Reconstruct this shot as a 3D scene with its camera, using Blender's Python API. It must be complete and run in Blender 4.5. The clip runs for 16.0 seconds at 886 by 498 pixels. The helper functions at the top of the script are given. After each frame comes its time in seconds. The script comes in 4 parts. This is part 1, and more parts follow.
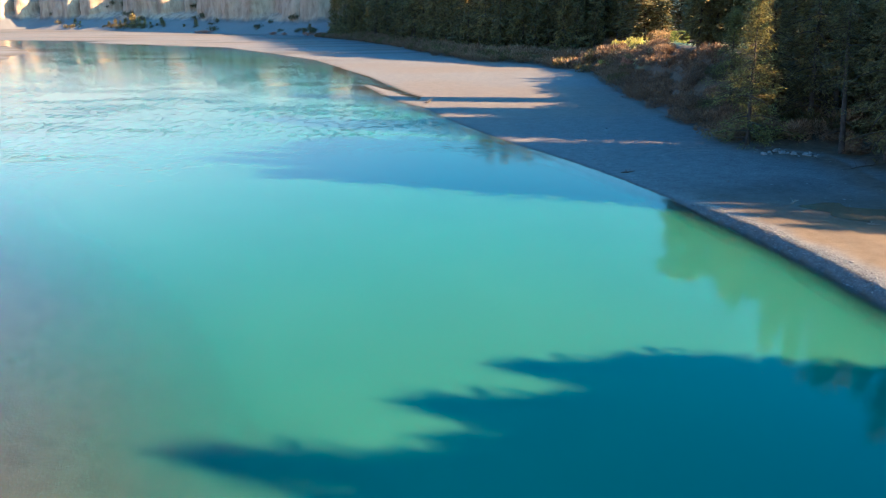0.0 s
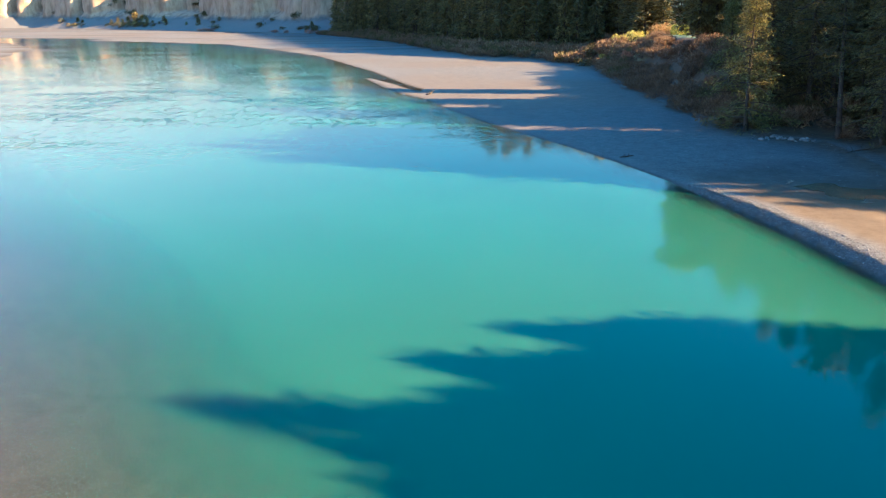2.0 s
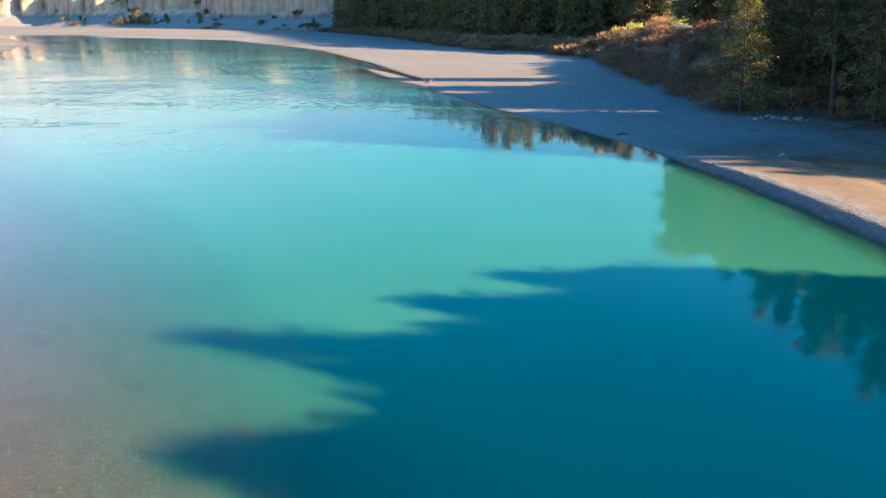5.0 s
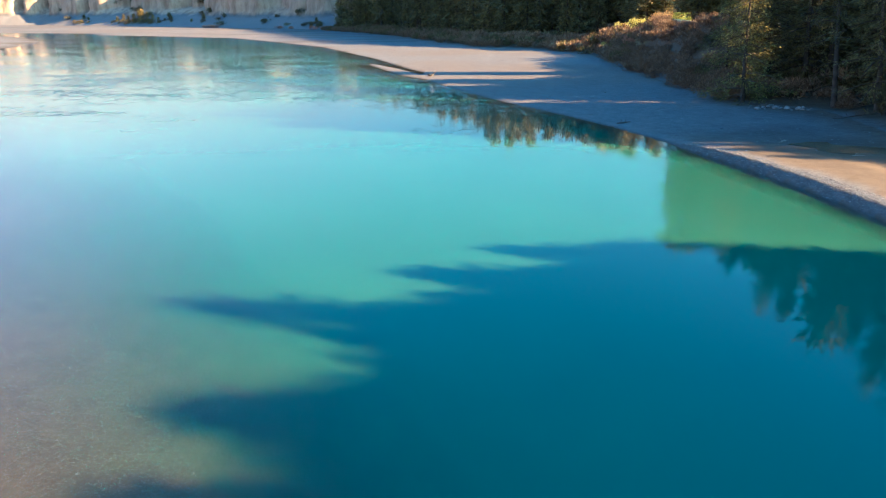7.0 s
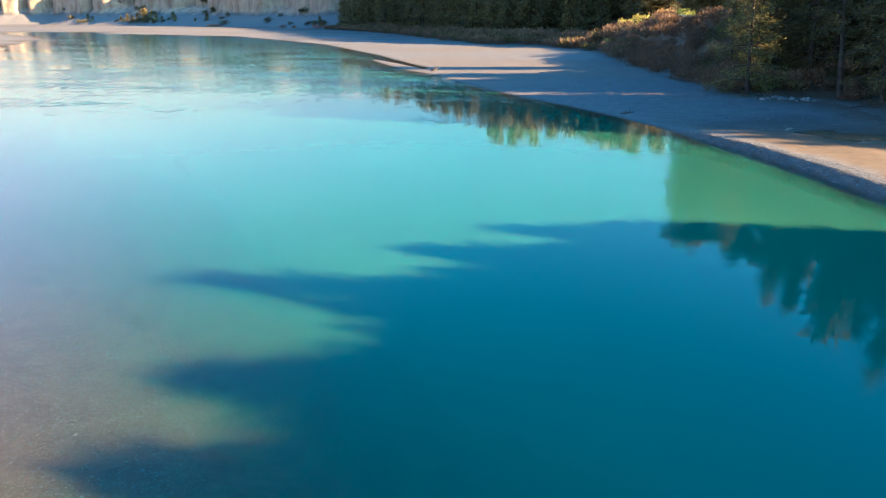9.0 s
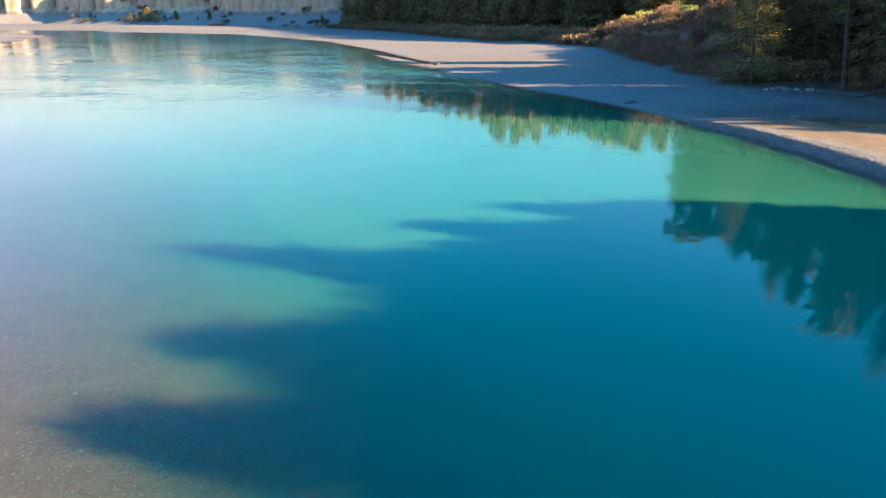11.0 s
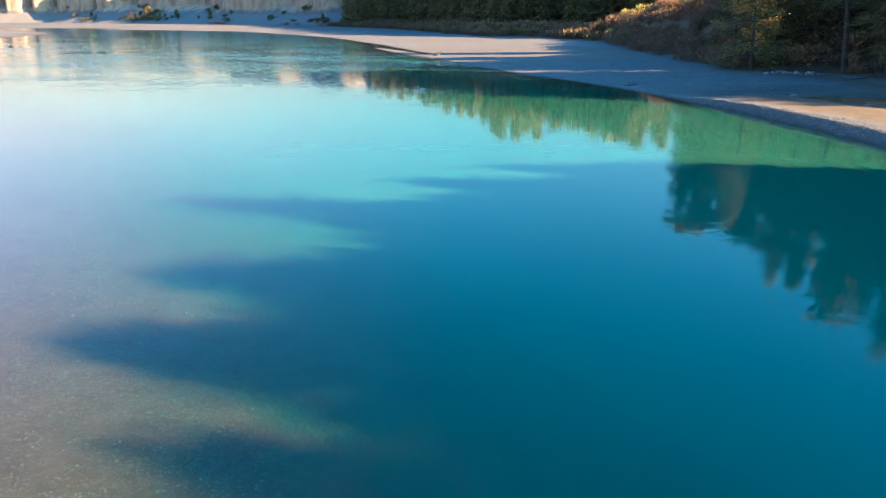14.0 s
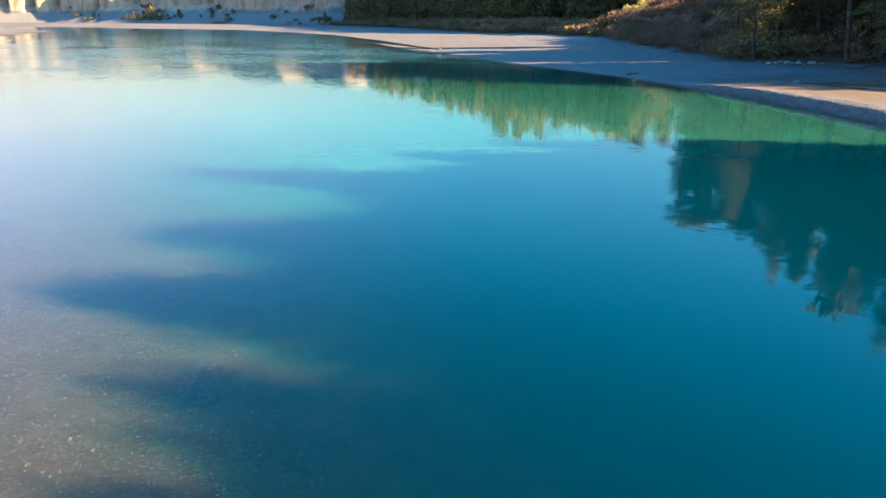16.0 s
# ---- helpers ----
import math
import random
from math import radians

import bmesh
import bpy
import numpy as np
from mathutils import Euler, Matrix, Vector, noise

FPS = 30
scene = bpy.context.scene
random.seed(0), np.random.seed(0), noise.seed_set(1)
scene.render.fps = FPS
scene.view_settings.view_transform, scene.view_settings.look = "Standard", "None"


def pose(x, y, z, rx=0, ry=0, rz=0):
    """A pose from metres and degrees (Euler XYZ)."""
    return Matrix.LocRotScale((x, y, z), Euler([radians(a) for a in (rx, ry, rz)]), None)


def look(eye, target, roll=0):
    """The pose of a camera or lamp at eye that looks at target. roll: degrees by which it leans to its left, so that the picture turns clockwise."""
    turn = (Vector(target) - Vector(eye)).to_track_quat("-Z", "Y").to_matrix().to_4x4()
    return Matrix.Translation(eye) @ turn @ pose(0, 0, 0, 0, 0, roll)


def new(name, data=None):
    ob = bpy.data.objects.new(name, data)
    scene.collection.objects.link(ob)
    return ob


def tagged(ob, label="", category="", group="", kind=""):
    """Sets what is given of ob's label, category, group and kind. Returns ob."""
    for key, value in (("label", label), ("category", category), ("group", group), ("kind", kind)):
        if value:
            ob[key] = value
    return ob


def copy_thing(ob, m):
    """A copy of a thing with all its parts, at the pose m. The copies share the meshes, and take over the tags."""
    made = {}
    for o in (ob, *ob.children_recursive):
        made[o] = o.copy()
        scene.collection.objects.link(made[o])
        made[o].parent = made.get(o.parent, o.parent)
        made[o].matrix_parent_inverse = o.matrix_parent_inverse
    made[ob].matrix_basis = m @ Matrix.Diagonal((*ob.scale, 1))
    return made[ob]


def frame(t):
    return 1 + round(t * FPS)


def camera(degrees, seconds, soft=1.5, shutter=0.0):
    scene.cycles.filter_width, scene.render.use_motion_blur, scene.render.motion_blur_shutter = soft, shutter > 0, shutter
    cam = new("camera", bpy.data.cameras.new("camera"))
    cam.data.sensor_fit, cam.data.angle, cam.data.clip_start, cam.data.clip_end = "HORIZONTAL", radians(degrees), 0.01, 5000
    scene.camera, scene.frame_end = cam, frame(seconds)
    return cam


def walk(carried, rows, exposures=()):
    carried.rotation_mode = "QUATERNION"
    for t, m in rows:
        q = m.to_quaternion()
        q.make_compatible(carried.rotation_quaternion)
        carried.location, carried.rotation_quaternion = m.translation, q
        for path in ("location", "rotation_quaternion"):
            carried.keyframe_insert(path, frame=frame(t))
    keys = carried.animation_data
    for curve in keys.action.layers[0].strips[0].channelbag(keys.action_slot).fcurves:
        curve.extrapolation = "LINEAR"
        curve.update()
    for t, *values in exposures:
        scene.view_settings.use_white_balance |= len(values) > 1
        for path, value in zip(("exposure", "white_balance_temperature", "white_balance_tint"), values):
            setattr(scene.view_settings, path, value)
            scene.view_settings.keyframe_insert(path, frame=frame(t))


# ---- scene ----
cam = camera(62.0, 16.0, 1.1)
walk(cam, [
    (0, pose(0.00, 0.00, 16.00, 72.21, -0.02, -0.00)),
    (1, pose(-0.01, -0.68, 15.41, 72.18, 0.04, 0.09)),
    (2, pose(0.11, -1.46, 14.71, 72.18, 0.07, 0.13)),
    (3, pose(0.28, -2.19, 13.97, 72.19, 0.08, 0.16)),
    (4, pose(0.46, -2.80, 13.25, 72.21, 0.08, 0.21)),
    (5, pose(0.59, -3.23, 12.56, 72.23, 0.07, 0.28)),
    (6, pose(0.68, -3.50, 11.91, 72.26, 0.05, 0.38)),
    (7, pose(0.72, -3.63, 11.30, 72.28, 0.03, 0.50)),
    (8, pose(0.72, -3.67, 10.72, 72.31, 0.01, 0.62)),
    (9, pose(0.69, -3.66, 10.16, 72.34, -0.01, 0.74)),
    (10, pose(0.65, -3.67, 9.59, 72.36, -0.03, 0.84)),
    (11, pose(0.62, -3.73, 9.01, 72.39, -0.05, 0.91)),
    (12, pose(0.61, -3.87, 8.39, 72.42, -0.06, 0.94)),
    (13, pose(0.64, -4.09, 7.75, 72.45, -0.06, 0.95)),
    (14, pose(0.71, -4.33, 7.10, 72.48, -0.05, 0.96)),
    (15, pose(0.79, -4.51, 6.46, 72.52, -0.04, 1.00)),
    (16, pose(0.85, -4.47, 5.89, 72.55, -0.02, 1.13)),
], exposures=[(0, 3.05, 4320, -8), (16, 3.05, 4320, -8)])

# ---------------------------------------------------------------- light
SUN_EL, SUN_BACK = 22.0, 15.0            # degrees above the horizon, degrees behind the camera's right
world = bpy.data.worlds.new("world")
scene.world = world
world.use_nodes = True
wn = world.node_tree
sky = wn.nodes.new("ShaderNodeTexSky")
sky.sky_type = 'NISHITA'
sky.sun_disc = False
sky.sun_elevation = radians(SUN_EL)
sky.sun_rotation = radians(90 + SUN_BACK)
sky.air_density, sky.dust_density, sky.ozone_density = 1.3, 3.0, 3.2


def sky_ramp(axis_name, sign, stops):
    """A colour along one axis of the sky's direction."""
    g = wn.nodes.new("ShaderNodeTexGradient")
    g.texture_mapping.mapping_x = axis_name
    g.texture_mapping.scale = (sign, 1, 1)
    r = wn.nodes.new("ShaderNodeValToRGB")
    e = r.color_ramp.elements
    while len(e) < len(stops):
        e.new(0.5)
    for el, (p, c) in zip(e, stops):
        el.position, el.color = p, (*c, 1)
    wn.links.new(g.outputs["Fac"], r.inputs[0])
    return r.outputs[0]


def sky_mix(a, b, fac, mode):
    m = wn.nodes.new("ShaderNodeMix")
    m.data_type, m.blend_type = 'RGBA', mode
    wn.links.new(a, m.inputs[6])
    wn.links.new(b, m.inputs[7])
    if isinstance(fac, float):
        m.inputs[0].default_value = fac
    else:
        wn.links.new(fac, m.inputs[0])
    return m.outputs[2]


# a deep blue sky above, pale valley haze low down, thickest away from the sun
haze = sky_ramp('Z', 1, [(0.0, (1.8, 1.0, 0.8)), (0.12, (1.82, 1.02, 0.82)), (0.32, (1.0, 0.95, 0.98)), (0.6, (0.62, 0.9, 1.02)), (1.0, (0.58, 0.9, 1.06))])
clear_air = sky_ramp('Z', 1, [(0.0, (0.98, 0.96, 0.86)), (0.12, (0.78, 0.96, 0.88)), (0.32, (0.55, 0.95, 0.97)), (0.6, (0.58, 0.9, 1.02)), (1.0, (0.58, 0.9, 1.06))])
side = sky_ramp('X', -1, [(0.0, (0.15,) * 3), (0.12, (0.36,) * 3), (0.45, (1.0,) * 3)])
tint = sky_mix(clear_air, haze, side, 'MIX')
# extra sky brightness added behind the camera to lift the shaded water
back_sky = sky_ramp('Y', -1, [(0.0, (1.0, 1.0, 1.0)), (1.0, (1.35, 1.3, 1.25))])
tint = sky_mix(tint, back_sky, 1.0, 'MULTIPLY')
wn.links.new(sky_mix(sky.outputs[0], tint, 1.0, 'MULTIPLY'), wn.nodes["Background"].inputs[0])
wn.nodes["Background"].inputs[1].default_value = 0.05
sun_data = bpy.data.lights.new("sun", 'SUN')
sun_data.energy, sun_data.angle, sun_data.color = 6.4, radians(0.5), (1.0, 0.475, 0.167)
sun = new("sun", sun_data)
sx, sy = math.cos(radians(SUN_BACK)), -math.sin(radians(SUN_BACK))
sun.matrix_world = look((sx * 200, sy * 200, 200 * math.tan(radians(SUN_EL))), (0, 0, 0))


# ---------------------------------------------------------------- materials
def mat(name):
    m = bpy.data.materials.new(name)
    m.use_nodes = True
    nt = m.node_tree
    return m, nt, nt.nodes["Principled BSDF"]


def node(nt, kind, **vals):
    n = nt.nodes.new(kind)
    for k, v in vals.items():
        n.inputs[k].default_value = v
    return n


def noise_tex(nt, scale, detail=4.0, rough=0.55, coord=None, distortion=0.0):
    n = node(nt, "ShaderNodeTexNoise", Scale=scale, Detail=detail, Roughness=rough, Distortion=distortion)
    if coord is not None:
        nt.links.new(coord, n.inputs["Vector"])
    return n


def ramp(nt, fac, stops):
    r = nt.nodes.new("ShaderNodeValToRGB")
    e = r.color_ramp.elements
    while len(e) < len(stops):
        e.new(0.5)
    for el, (p, c) in zip(e, stops):
        el.position, el.color = p, (*c, 1)
    nt.links.new(fac, r.inputs[0])
    return r


def mixc(nt, a, b, fac, mode='MIX'):
    m = nt.nodes.new("ShaderNodeMix")
    m.data_type, m.blend_type = 'RGBA', mode
    for sock, val in ((m.inputs[6], a), (m.inputs[7], b), (m.inputs[0], fac)):
        if isinstance(val, bpy.types.NodeSocket):
            nt.links.new(val, sock)
        elif isinstance(val, tuple):
            sock.default_value = (*val, 1)
        else:
            sock.default_value = val
    return m.outputs[2]


def bump(nt, bs, height, strength, dist):
    b = node(nt, "ShaderNodeBump", Strength=strength, Distance=dist)
    nt.links.new(height, b.inputs["Height"])
    nt.links.new(b.outputs[0], bs.inputs["Normal"])
    return b


def world_pos(nt):
    return nt.nodes.new("ShaderNodeNewGeometry").outputs["Position"]


def attr(nt, name):
    a = nt.nodes.new("ShaderNodeAttribute")
    a.attribute_name = name
    return a


def plain(name, stops, scale, rough=0.8, bumps=(0.4, 0.05), spec=0.3, per_object=0.15):
    """Two-scale noise colour between stops, with grain and per-object variation."""
    m, nt, bs = mat(name)
    pos = world_pos(nt)
    n1 = noise_tex(nt, scale, 5, 0.6, pos)
    n2 = noise_tex(nt, scale * 9, 3, 0.6, pos)
    col = ramp(nt, n1.outputs[0], stops).outputs[0]
    grain = ramp(nt, n2.outputs[0], [(0.3, (0.6, 0.6, 0.6)), (0.7, (1.25, 1.25, 1.25))]).outputs[0]
    col = mixc(nt, col, grain, 0.8, 'MULTIPLY')
    if per_object:
        info = nt.nodes.new("ShaderNodeObjectInfo")
        var = ramp(nt, info.outputs["Random"], [(0, (1 - per_object,) * 3), (1, (1 + per_object,) * 3)]).outputs[0]
        col = mixc(nt, col, var, 1.0, 'MULTIPLY')
    nt.links.new(col, bs.inputs["Base Color"])
    bs.inputs["Roughness"].default_value = rough
    bs.inputs["Specular IOR Level"].default_value = spec
    bump(nt, bs, n2.outputs[0], *bumps)
    return m


def ground_material():
    m, nt, bs = mat("ground_gravel_and_duff")
    pos = world_pos(nt)
    big = noise_tex(nt, 0.06, 5, 0.6, pos)
    mid = noise_tex(nt, 0.9, 5, 0.65, pos)
    fine = noise_tex(nt, 14, 3, 0.7, pos)
    vor = node(nt, "ShaderNodeTexVoronoi", Scale=9.0, Randomness=1.0)
    nt.links.new(pos, vor.inputs["Vector"])
    stone = ramp(nt, vor.outputs["Color"], [(0.0, (0.072, 0.072, 0.072)), (0.5, (0.124, 0.123, 0.12)), (1.0, (0.205, 0.2, 0.19))]).outputs[0]
    gravel = ramp(nt, mid.outputs[0], [(0.3, (0.074, 0.073, 0.073)), (0.55, (0.101, 0.099, 0.098)), (0.75, (0.129, 0.125, 0.12))]).outputs[0]
    gravel = mixc(nt, gravel, stone, 0.45)
    grain = ramp(nt, fine.outputs[0], [(0.25, (0.62,) * 3), (0.75, (1.3,) * 3)]).outputs[0]
    gravel = mixc(nt, gravel, grain, 0.7, 'MULTIPLY')
    patch = noise_tex(nt, 0.45, 5, 0.7, pos)
    blot = ramp(nt, patch.outputs[0], [(0.32, (0.8, 0.8, 0.81)), (0.5, (0.97, 0.97, 0.97)), (0.68, (1.1, 1.09, 1.08))]).outputs[0]
    gravel = mixc(nt, gravel, blot, 0.6, 'MULTIPLY')
    speck = noise_tex(nt, 2.6, 6, 0.85, pos)
    specks = ramp(nt, speck.outputs[0], [(0.36, (0.66,) * 3), (0.47, (0.98,) * 3), (0.6, (1.05,) * 3), (0.68, (1.45,) * 3)]).outputs[0]
    gravel = mixc(nt, gravel, specks, 0.9, 'MULTIPLY')
    sand = ramp(nt, mid.outputs[0], [(0.3, (0.088, 0.064, 0.038)), (0.7, (0.126, 0.093, 0.058))]).outputs[0]
    col = mixc(nt, gravel, sand, attr(nt, "sand").outputs["Fac"])
    bedcol = mixc(nt, col, (0.47, 0.415, 0.33), 1.0, 'MULTIPLY')
    col = mixc(nt, col, bedcol, attr(nt, "bed").outputs["Fac"])
    # deep bed painted dark teal, standing for light lost in deeper water
    col = mixc(nt, col, (0.008, 0.042, 0.046), attr(nt, "deep_tint").outputs["Fac"])
    wet = mixc(nt, col, (0.42, 0.40, 0.37), 1.0, 'MULTIPLY')
    col = mixc(nt, col, wet, attr(nt, "wet").outputs["Fac"])
    duff = ramp(nt, mid.outputs[0], [(0.3, (0.045, 0.034, 0.022)), (0.6, (0.09, 0.066, 0.04)), (0.8, (0.10, 0.095, 0.045))]).outputs[0]
    col = mixc(nt, col, duff, attr(nt, "duff").outputs["Fac"])
    grass = ramp(nt, mid.outputs[0], [(0.3, (0.24, 0.23, 0.07)), (0.7, (0.42, 0.37, 0.14))]).outputs[0]
    col = mixc(nt, col, grass, attr(nt, "grass").outputs["Fac"])
    nt.links.new(col, bs.inputs["Base Color"])
    bs.inputs["Roughness"].default_value = 0.9
    bs.inputs["Specular IOR Level"].default_value = 0.25
    h = mixc(nt, fine.outputs[0], vor.outputs["Distance"], 0.5)
    bm = bump(nt, bs, h, 0.7, 0.06)
    inv = nt.nodes.new("ShaderNodeMath")
    inv.operation = 'MULTIPLY_ADD'
    nt.links.new(attr(nt, "bed").outputs["Fac"], inv.inputs[0])
    inv.inputs[1].default_value, inv.inputs[2].default_value = -0.5, 0.7
    nt.links.new(inv.outputs[0], bm.inputs["Strength"])
    return m


def water_material():
    m, nt, bs = mat("glacial_water")
    nt.nodes.remove(bs)
    out = nt.nodes["Material Output"]
    pos = world_pos(nt)
    scl = node(nt, "ShaderNodeMapping")
    scl.inputs["Scale"].default_value = (0.6, 0.8, 1.0)
    nt.links.new(pos, scl.inputs["Vector"])
    rip = noise_tex(nt, 1.7, 3, 0.55, scl.outputs[0], 0.6)
    fine = noise_tex(nt, 3.2, 2, 0.5, scl.outputs[0])
    hgt = mixc(nt, rip.outputs[0], fine.outputs[0], 0.25)
    swell = noise_tex(nt, 0.26, 2, 0.5, scl.outputs[0], 0.8)
    add = nt.nodes.new("ShaderNodeMath")
    add.operation = 'MULTIPLY_ADD'
    add.inputs[1].default_value = 0.5
    nt.links.new(swell.outputs[0], add.inputs[0])
    nt.links.new(hgt, add.inputs[2])
    hgt = add.outputs[0]
    bmp = node(nt, "ShaderNodeBump", Distance=0.13)
    nt.links.new(hgt, bmp.inputs["Height"])
    spread = node(nt, "ShaderNodeMapping")
    spread.inputs["Scale"].default_value = (0.85, 0.42, 1.0)
    nt.links.new(pos, spread.inputs["Vector"])
    cats = noise_tex(nt, 1.0, 2, 0.5, spread.outputs[0], 0.4)
    gust = ramp(nt, cats.outputs[0], [(0.46, (0.22,) * 3), (0.64, (1.0,) * 3)]).outputs[0]
    lively = nt.nodes.new("ShaderNodeMath")
    lively.operation = 'MULTIPLY'
    nt.links.new(attr(nt, "ripple").outputs["Fac"], lively.inputs[0])
    nt.links.new(gust, lively.inputs[1])
    nt.links.new(lively.outputs[0], bmp.inputs["Strength"])
    # suspended rock flour: a milky turquoise body that hides the bed with depth
    big = noise_tex(nt, 0.035, 3, 0.5, pos)
    body_col = ramp(nt, big.outputs[0], [(0.35, (0.025, 0.090, 0.062)), (0.65, (0.029, 0.100, 0.067))]).outputs[0]
    dif = node(nt, "ShaderNodeSubsurfaceScattering", Scale=0.75)
    dif.falloff = 'BURLEY'
    dif.inputs["Radius"].default_value = (0.5, 1.0, 1.0)
    nt.links.new(body_col, dif.inputs["Color"])
    clear = nt.nodes.new("ShaderNodeBsdfTransparent")
    clear.inputs["Color"].default_value = (0.95, 0.97, 0.96, 1)
    body = nt.nodes.new("ShaderNodeMixShader")
    # drifting flour: a grain too fine to see, strongest where the water is half clear
    wht = nt.nodes.new("ShaderNodeTexWhiteNoise")
    nt.links.new(pos, wht.inputs["Vector"])
    fac = attr(nt, "murk").outputs["Fac"]

    def math_node(op, a, b):
        n = nt.nodes.new("ShaderNodeMath")
        n.operation = op
        for sock, v in zip(n.inputs, (a, b)):
            if isinstance(v, bpy.types.NodeSocket):
                nt.links.new(v, sock)
            else:
                sock.default_value = v
        return n.outputs[0]
    half = math_node('MULTIPLY', math_node('MULTIPLY', fac, math_node('SUBTRACT', 1.0, fac)), 3.2)
    grain = math_node('MULTIPLY', math_node('SUBTRACT', wht.outputs["Value"], 0.5), half)
    nt.links.new(math_node('ADD', fac, grain), body.inputs[0])
    nt.links.new(clear.outputs[0], body.inputs[1])
    nt.links.new(dif.outputs[0], body.inputs[2])
    gl = nt.nodes.new("ShaderNodeBsdfGlossy")
    gl.inputs["Roughness"].default_value = 0.02
    nt.links.new(bmp.outputs[0], gl.inputs["Normal"])
    lw = node(nt, "ShaderNodeLayerWeight", Blend=0.5)
    nt.links.new(bmp.outputs[0], lw.inputs["Normal"])
    pw = nt.nodes.new("ShaderNodeMath")
    pw.operation = 'POWER'
    pw.inputs[1].default_value = 5.0
    nt.links.new(lw.outputs["Facing"], pw.inputs[0])
    fr = nt.nodes.new("ShaderNodeMath")
    fr.operation = 'MULTIPLY_ADD'
    nt.links.new(pw.outputs[0], fr.inputs[0])
    fr.inputs[1].default_value, fr.inputs[2].default_value = 0.98, 0.02
    mix = nt.nodes.new("ShaderNodeMixShader")
    nt.links.new(fr.outputs[0], mix.inputs[0])
    nt.links.new(body.outputs[0], mix.inputs[1])
    nt.links.new(gl.outputs[0], mix.inputs[2])
    nt.links.new(mix.outputs[0], out.inputs["Surface"])
    return m


def foliage(name, stops, scale=0.8, trans=0.33):
    m, nt, bs = mat(name)
    geo = nt.nodes.new("ShaderNodeNewGeometry")
    info = nt.nodes.new("ShaderNodeObjectInfo")
    n1 = noise_tex(nt, scale, 3, 0.6, geo.outputs["Position"])
    mixf = nt.nodes.new("ShaderNodeMath")
    mixf.operation = 'MULTIPLY_ADD'
    nt.links.new(geo.outputs["Random Per Island"], mixf.inputs[0])
    mixf.inputs[1].default_value = 0.5
    half = nt.nodes.new("ShaderNodeMath")
    half.operation = 'MULTIPLY'
    half.inputs[1].default_value = 0.5
    nt.links.new(n1.outputs[0], half.inputs[0])
    nt.links.new(half.outputs[0], mixf.inputs[2])
    col = ramp(nt, mixf.outputs[0], stops).outputs[0]
    var = ramp(nt, info.outputs["Random"], [(0, (0.75, 0.78, 0.8)), (1, (1.2, 1.15, 1.05))]).outputs[0]
    col = mixc(nt, col, var, 1.0, 'MULTIPLY')
    nt.links.new(col, bs.inputs["Base Color"])
    bs.inputs["Roughness"].default_value = 0.65
    bs.inputs["Specular IOR Level"].default_value = 0.25
    tr = nt.nodes.new("ShaderNodeBsdfTranslucent")
    nt.links.new(col, tr.inputs["Color"])
    ms = nt.nodes.new("ShaderNodeMixShader")
    ms.inputs[0].default_value = trans
    nt.links.new(bs.outputs[0], ms.inputs[1])
    nt.links.new(tr.outputs[0], ms.inputs[2])
    nt.links.new(ms.outputs[0], nt.nodes["Material Output"].inputs["Surface"])
    return m


def cliff_material():
    m, nt, bs = mat("cliff_sandstone")
    pos = world_pos(nt)
    sep = nt.nodes.new("ShaderNodeSeparateXYZ")
    nt.links.new(pos, sep.inputs[0])
    n1 = noise_tex(nt, 0.06, 5, 0.6, pos)
    # beds of tan gravel under grey conglomerate, by height with an uneven line
    wob = nt.nodes.new("ShaderNodeMath")
    wob.operation = 'MULTIPLY_ADD'
    nt.links.new(n1.outputs[0], wob.inputs[0])
    wob.inputs[1].default_value = 9.0
    nt.links.new(sep.outputs[2], wob.inputs[2])
    nrm = nt.nodes.new("ShaderNodeMath")
    nrm.operation = 'DIVIDE'
    nrm.inputs[1].default_value = 50.0
    nt.links.new(wob.outputs[0], nrm.inputs[0])
    bed = ramp(nt, nrm.outputs[0], [(0.0, (0.12, 0.116, 0.112)), (0.29, (0.135, 0.13, 0.122)), (0.34, (0.34, 0.245, 0.16)),
                                   (0.60, (0.36, 0.26, 0.17)), (0.65, (0.21, 0.19, 0.175)), (1.0, (0.18, 0.165, 0.15))]).outputs[0]
    # vertical streaks darken the rock in place of shade between its columns
    stretch = node(nt, "ShaderNodeMapping")
    stretch.inputs["Scale"].default_value = (0.17, 0.17, 0.06)
    nt.links.new(pos, stretch.inputs["Vector"])
    streak = noise_tex(nt, 1.0, 5, 0.65, stretch.outputs[0])
    st = ramp(nt, streak.outputs[0], [(0.36, (0.6, 0.56, 0.53)), (0.5, (0.88, 0.86, 0.84)), (0.62, (1.1, 1.08, 1.06))]).outputs[0]
    face = nt.nodes.new("ShaderNodeMapRange")
    face.inputs["From Min"].default_value, face.inputs["From Max"].default_value = 12.0, 15.0
    nt.links.new(wob.outputs[0], face.inputs["Value"])
    col = mixc(nt, bed, mixc(nt, bed, st, 1.0, 'MULTIPLY'), face.outputs[0])
    nt.links.new(col, bs.inputs["Base Color"])
    bs.inputs["Roughness"].default_value = 0.95
    bump(nt, bs, streak.outputs[0], 0.5, 1.0)
    return m


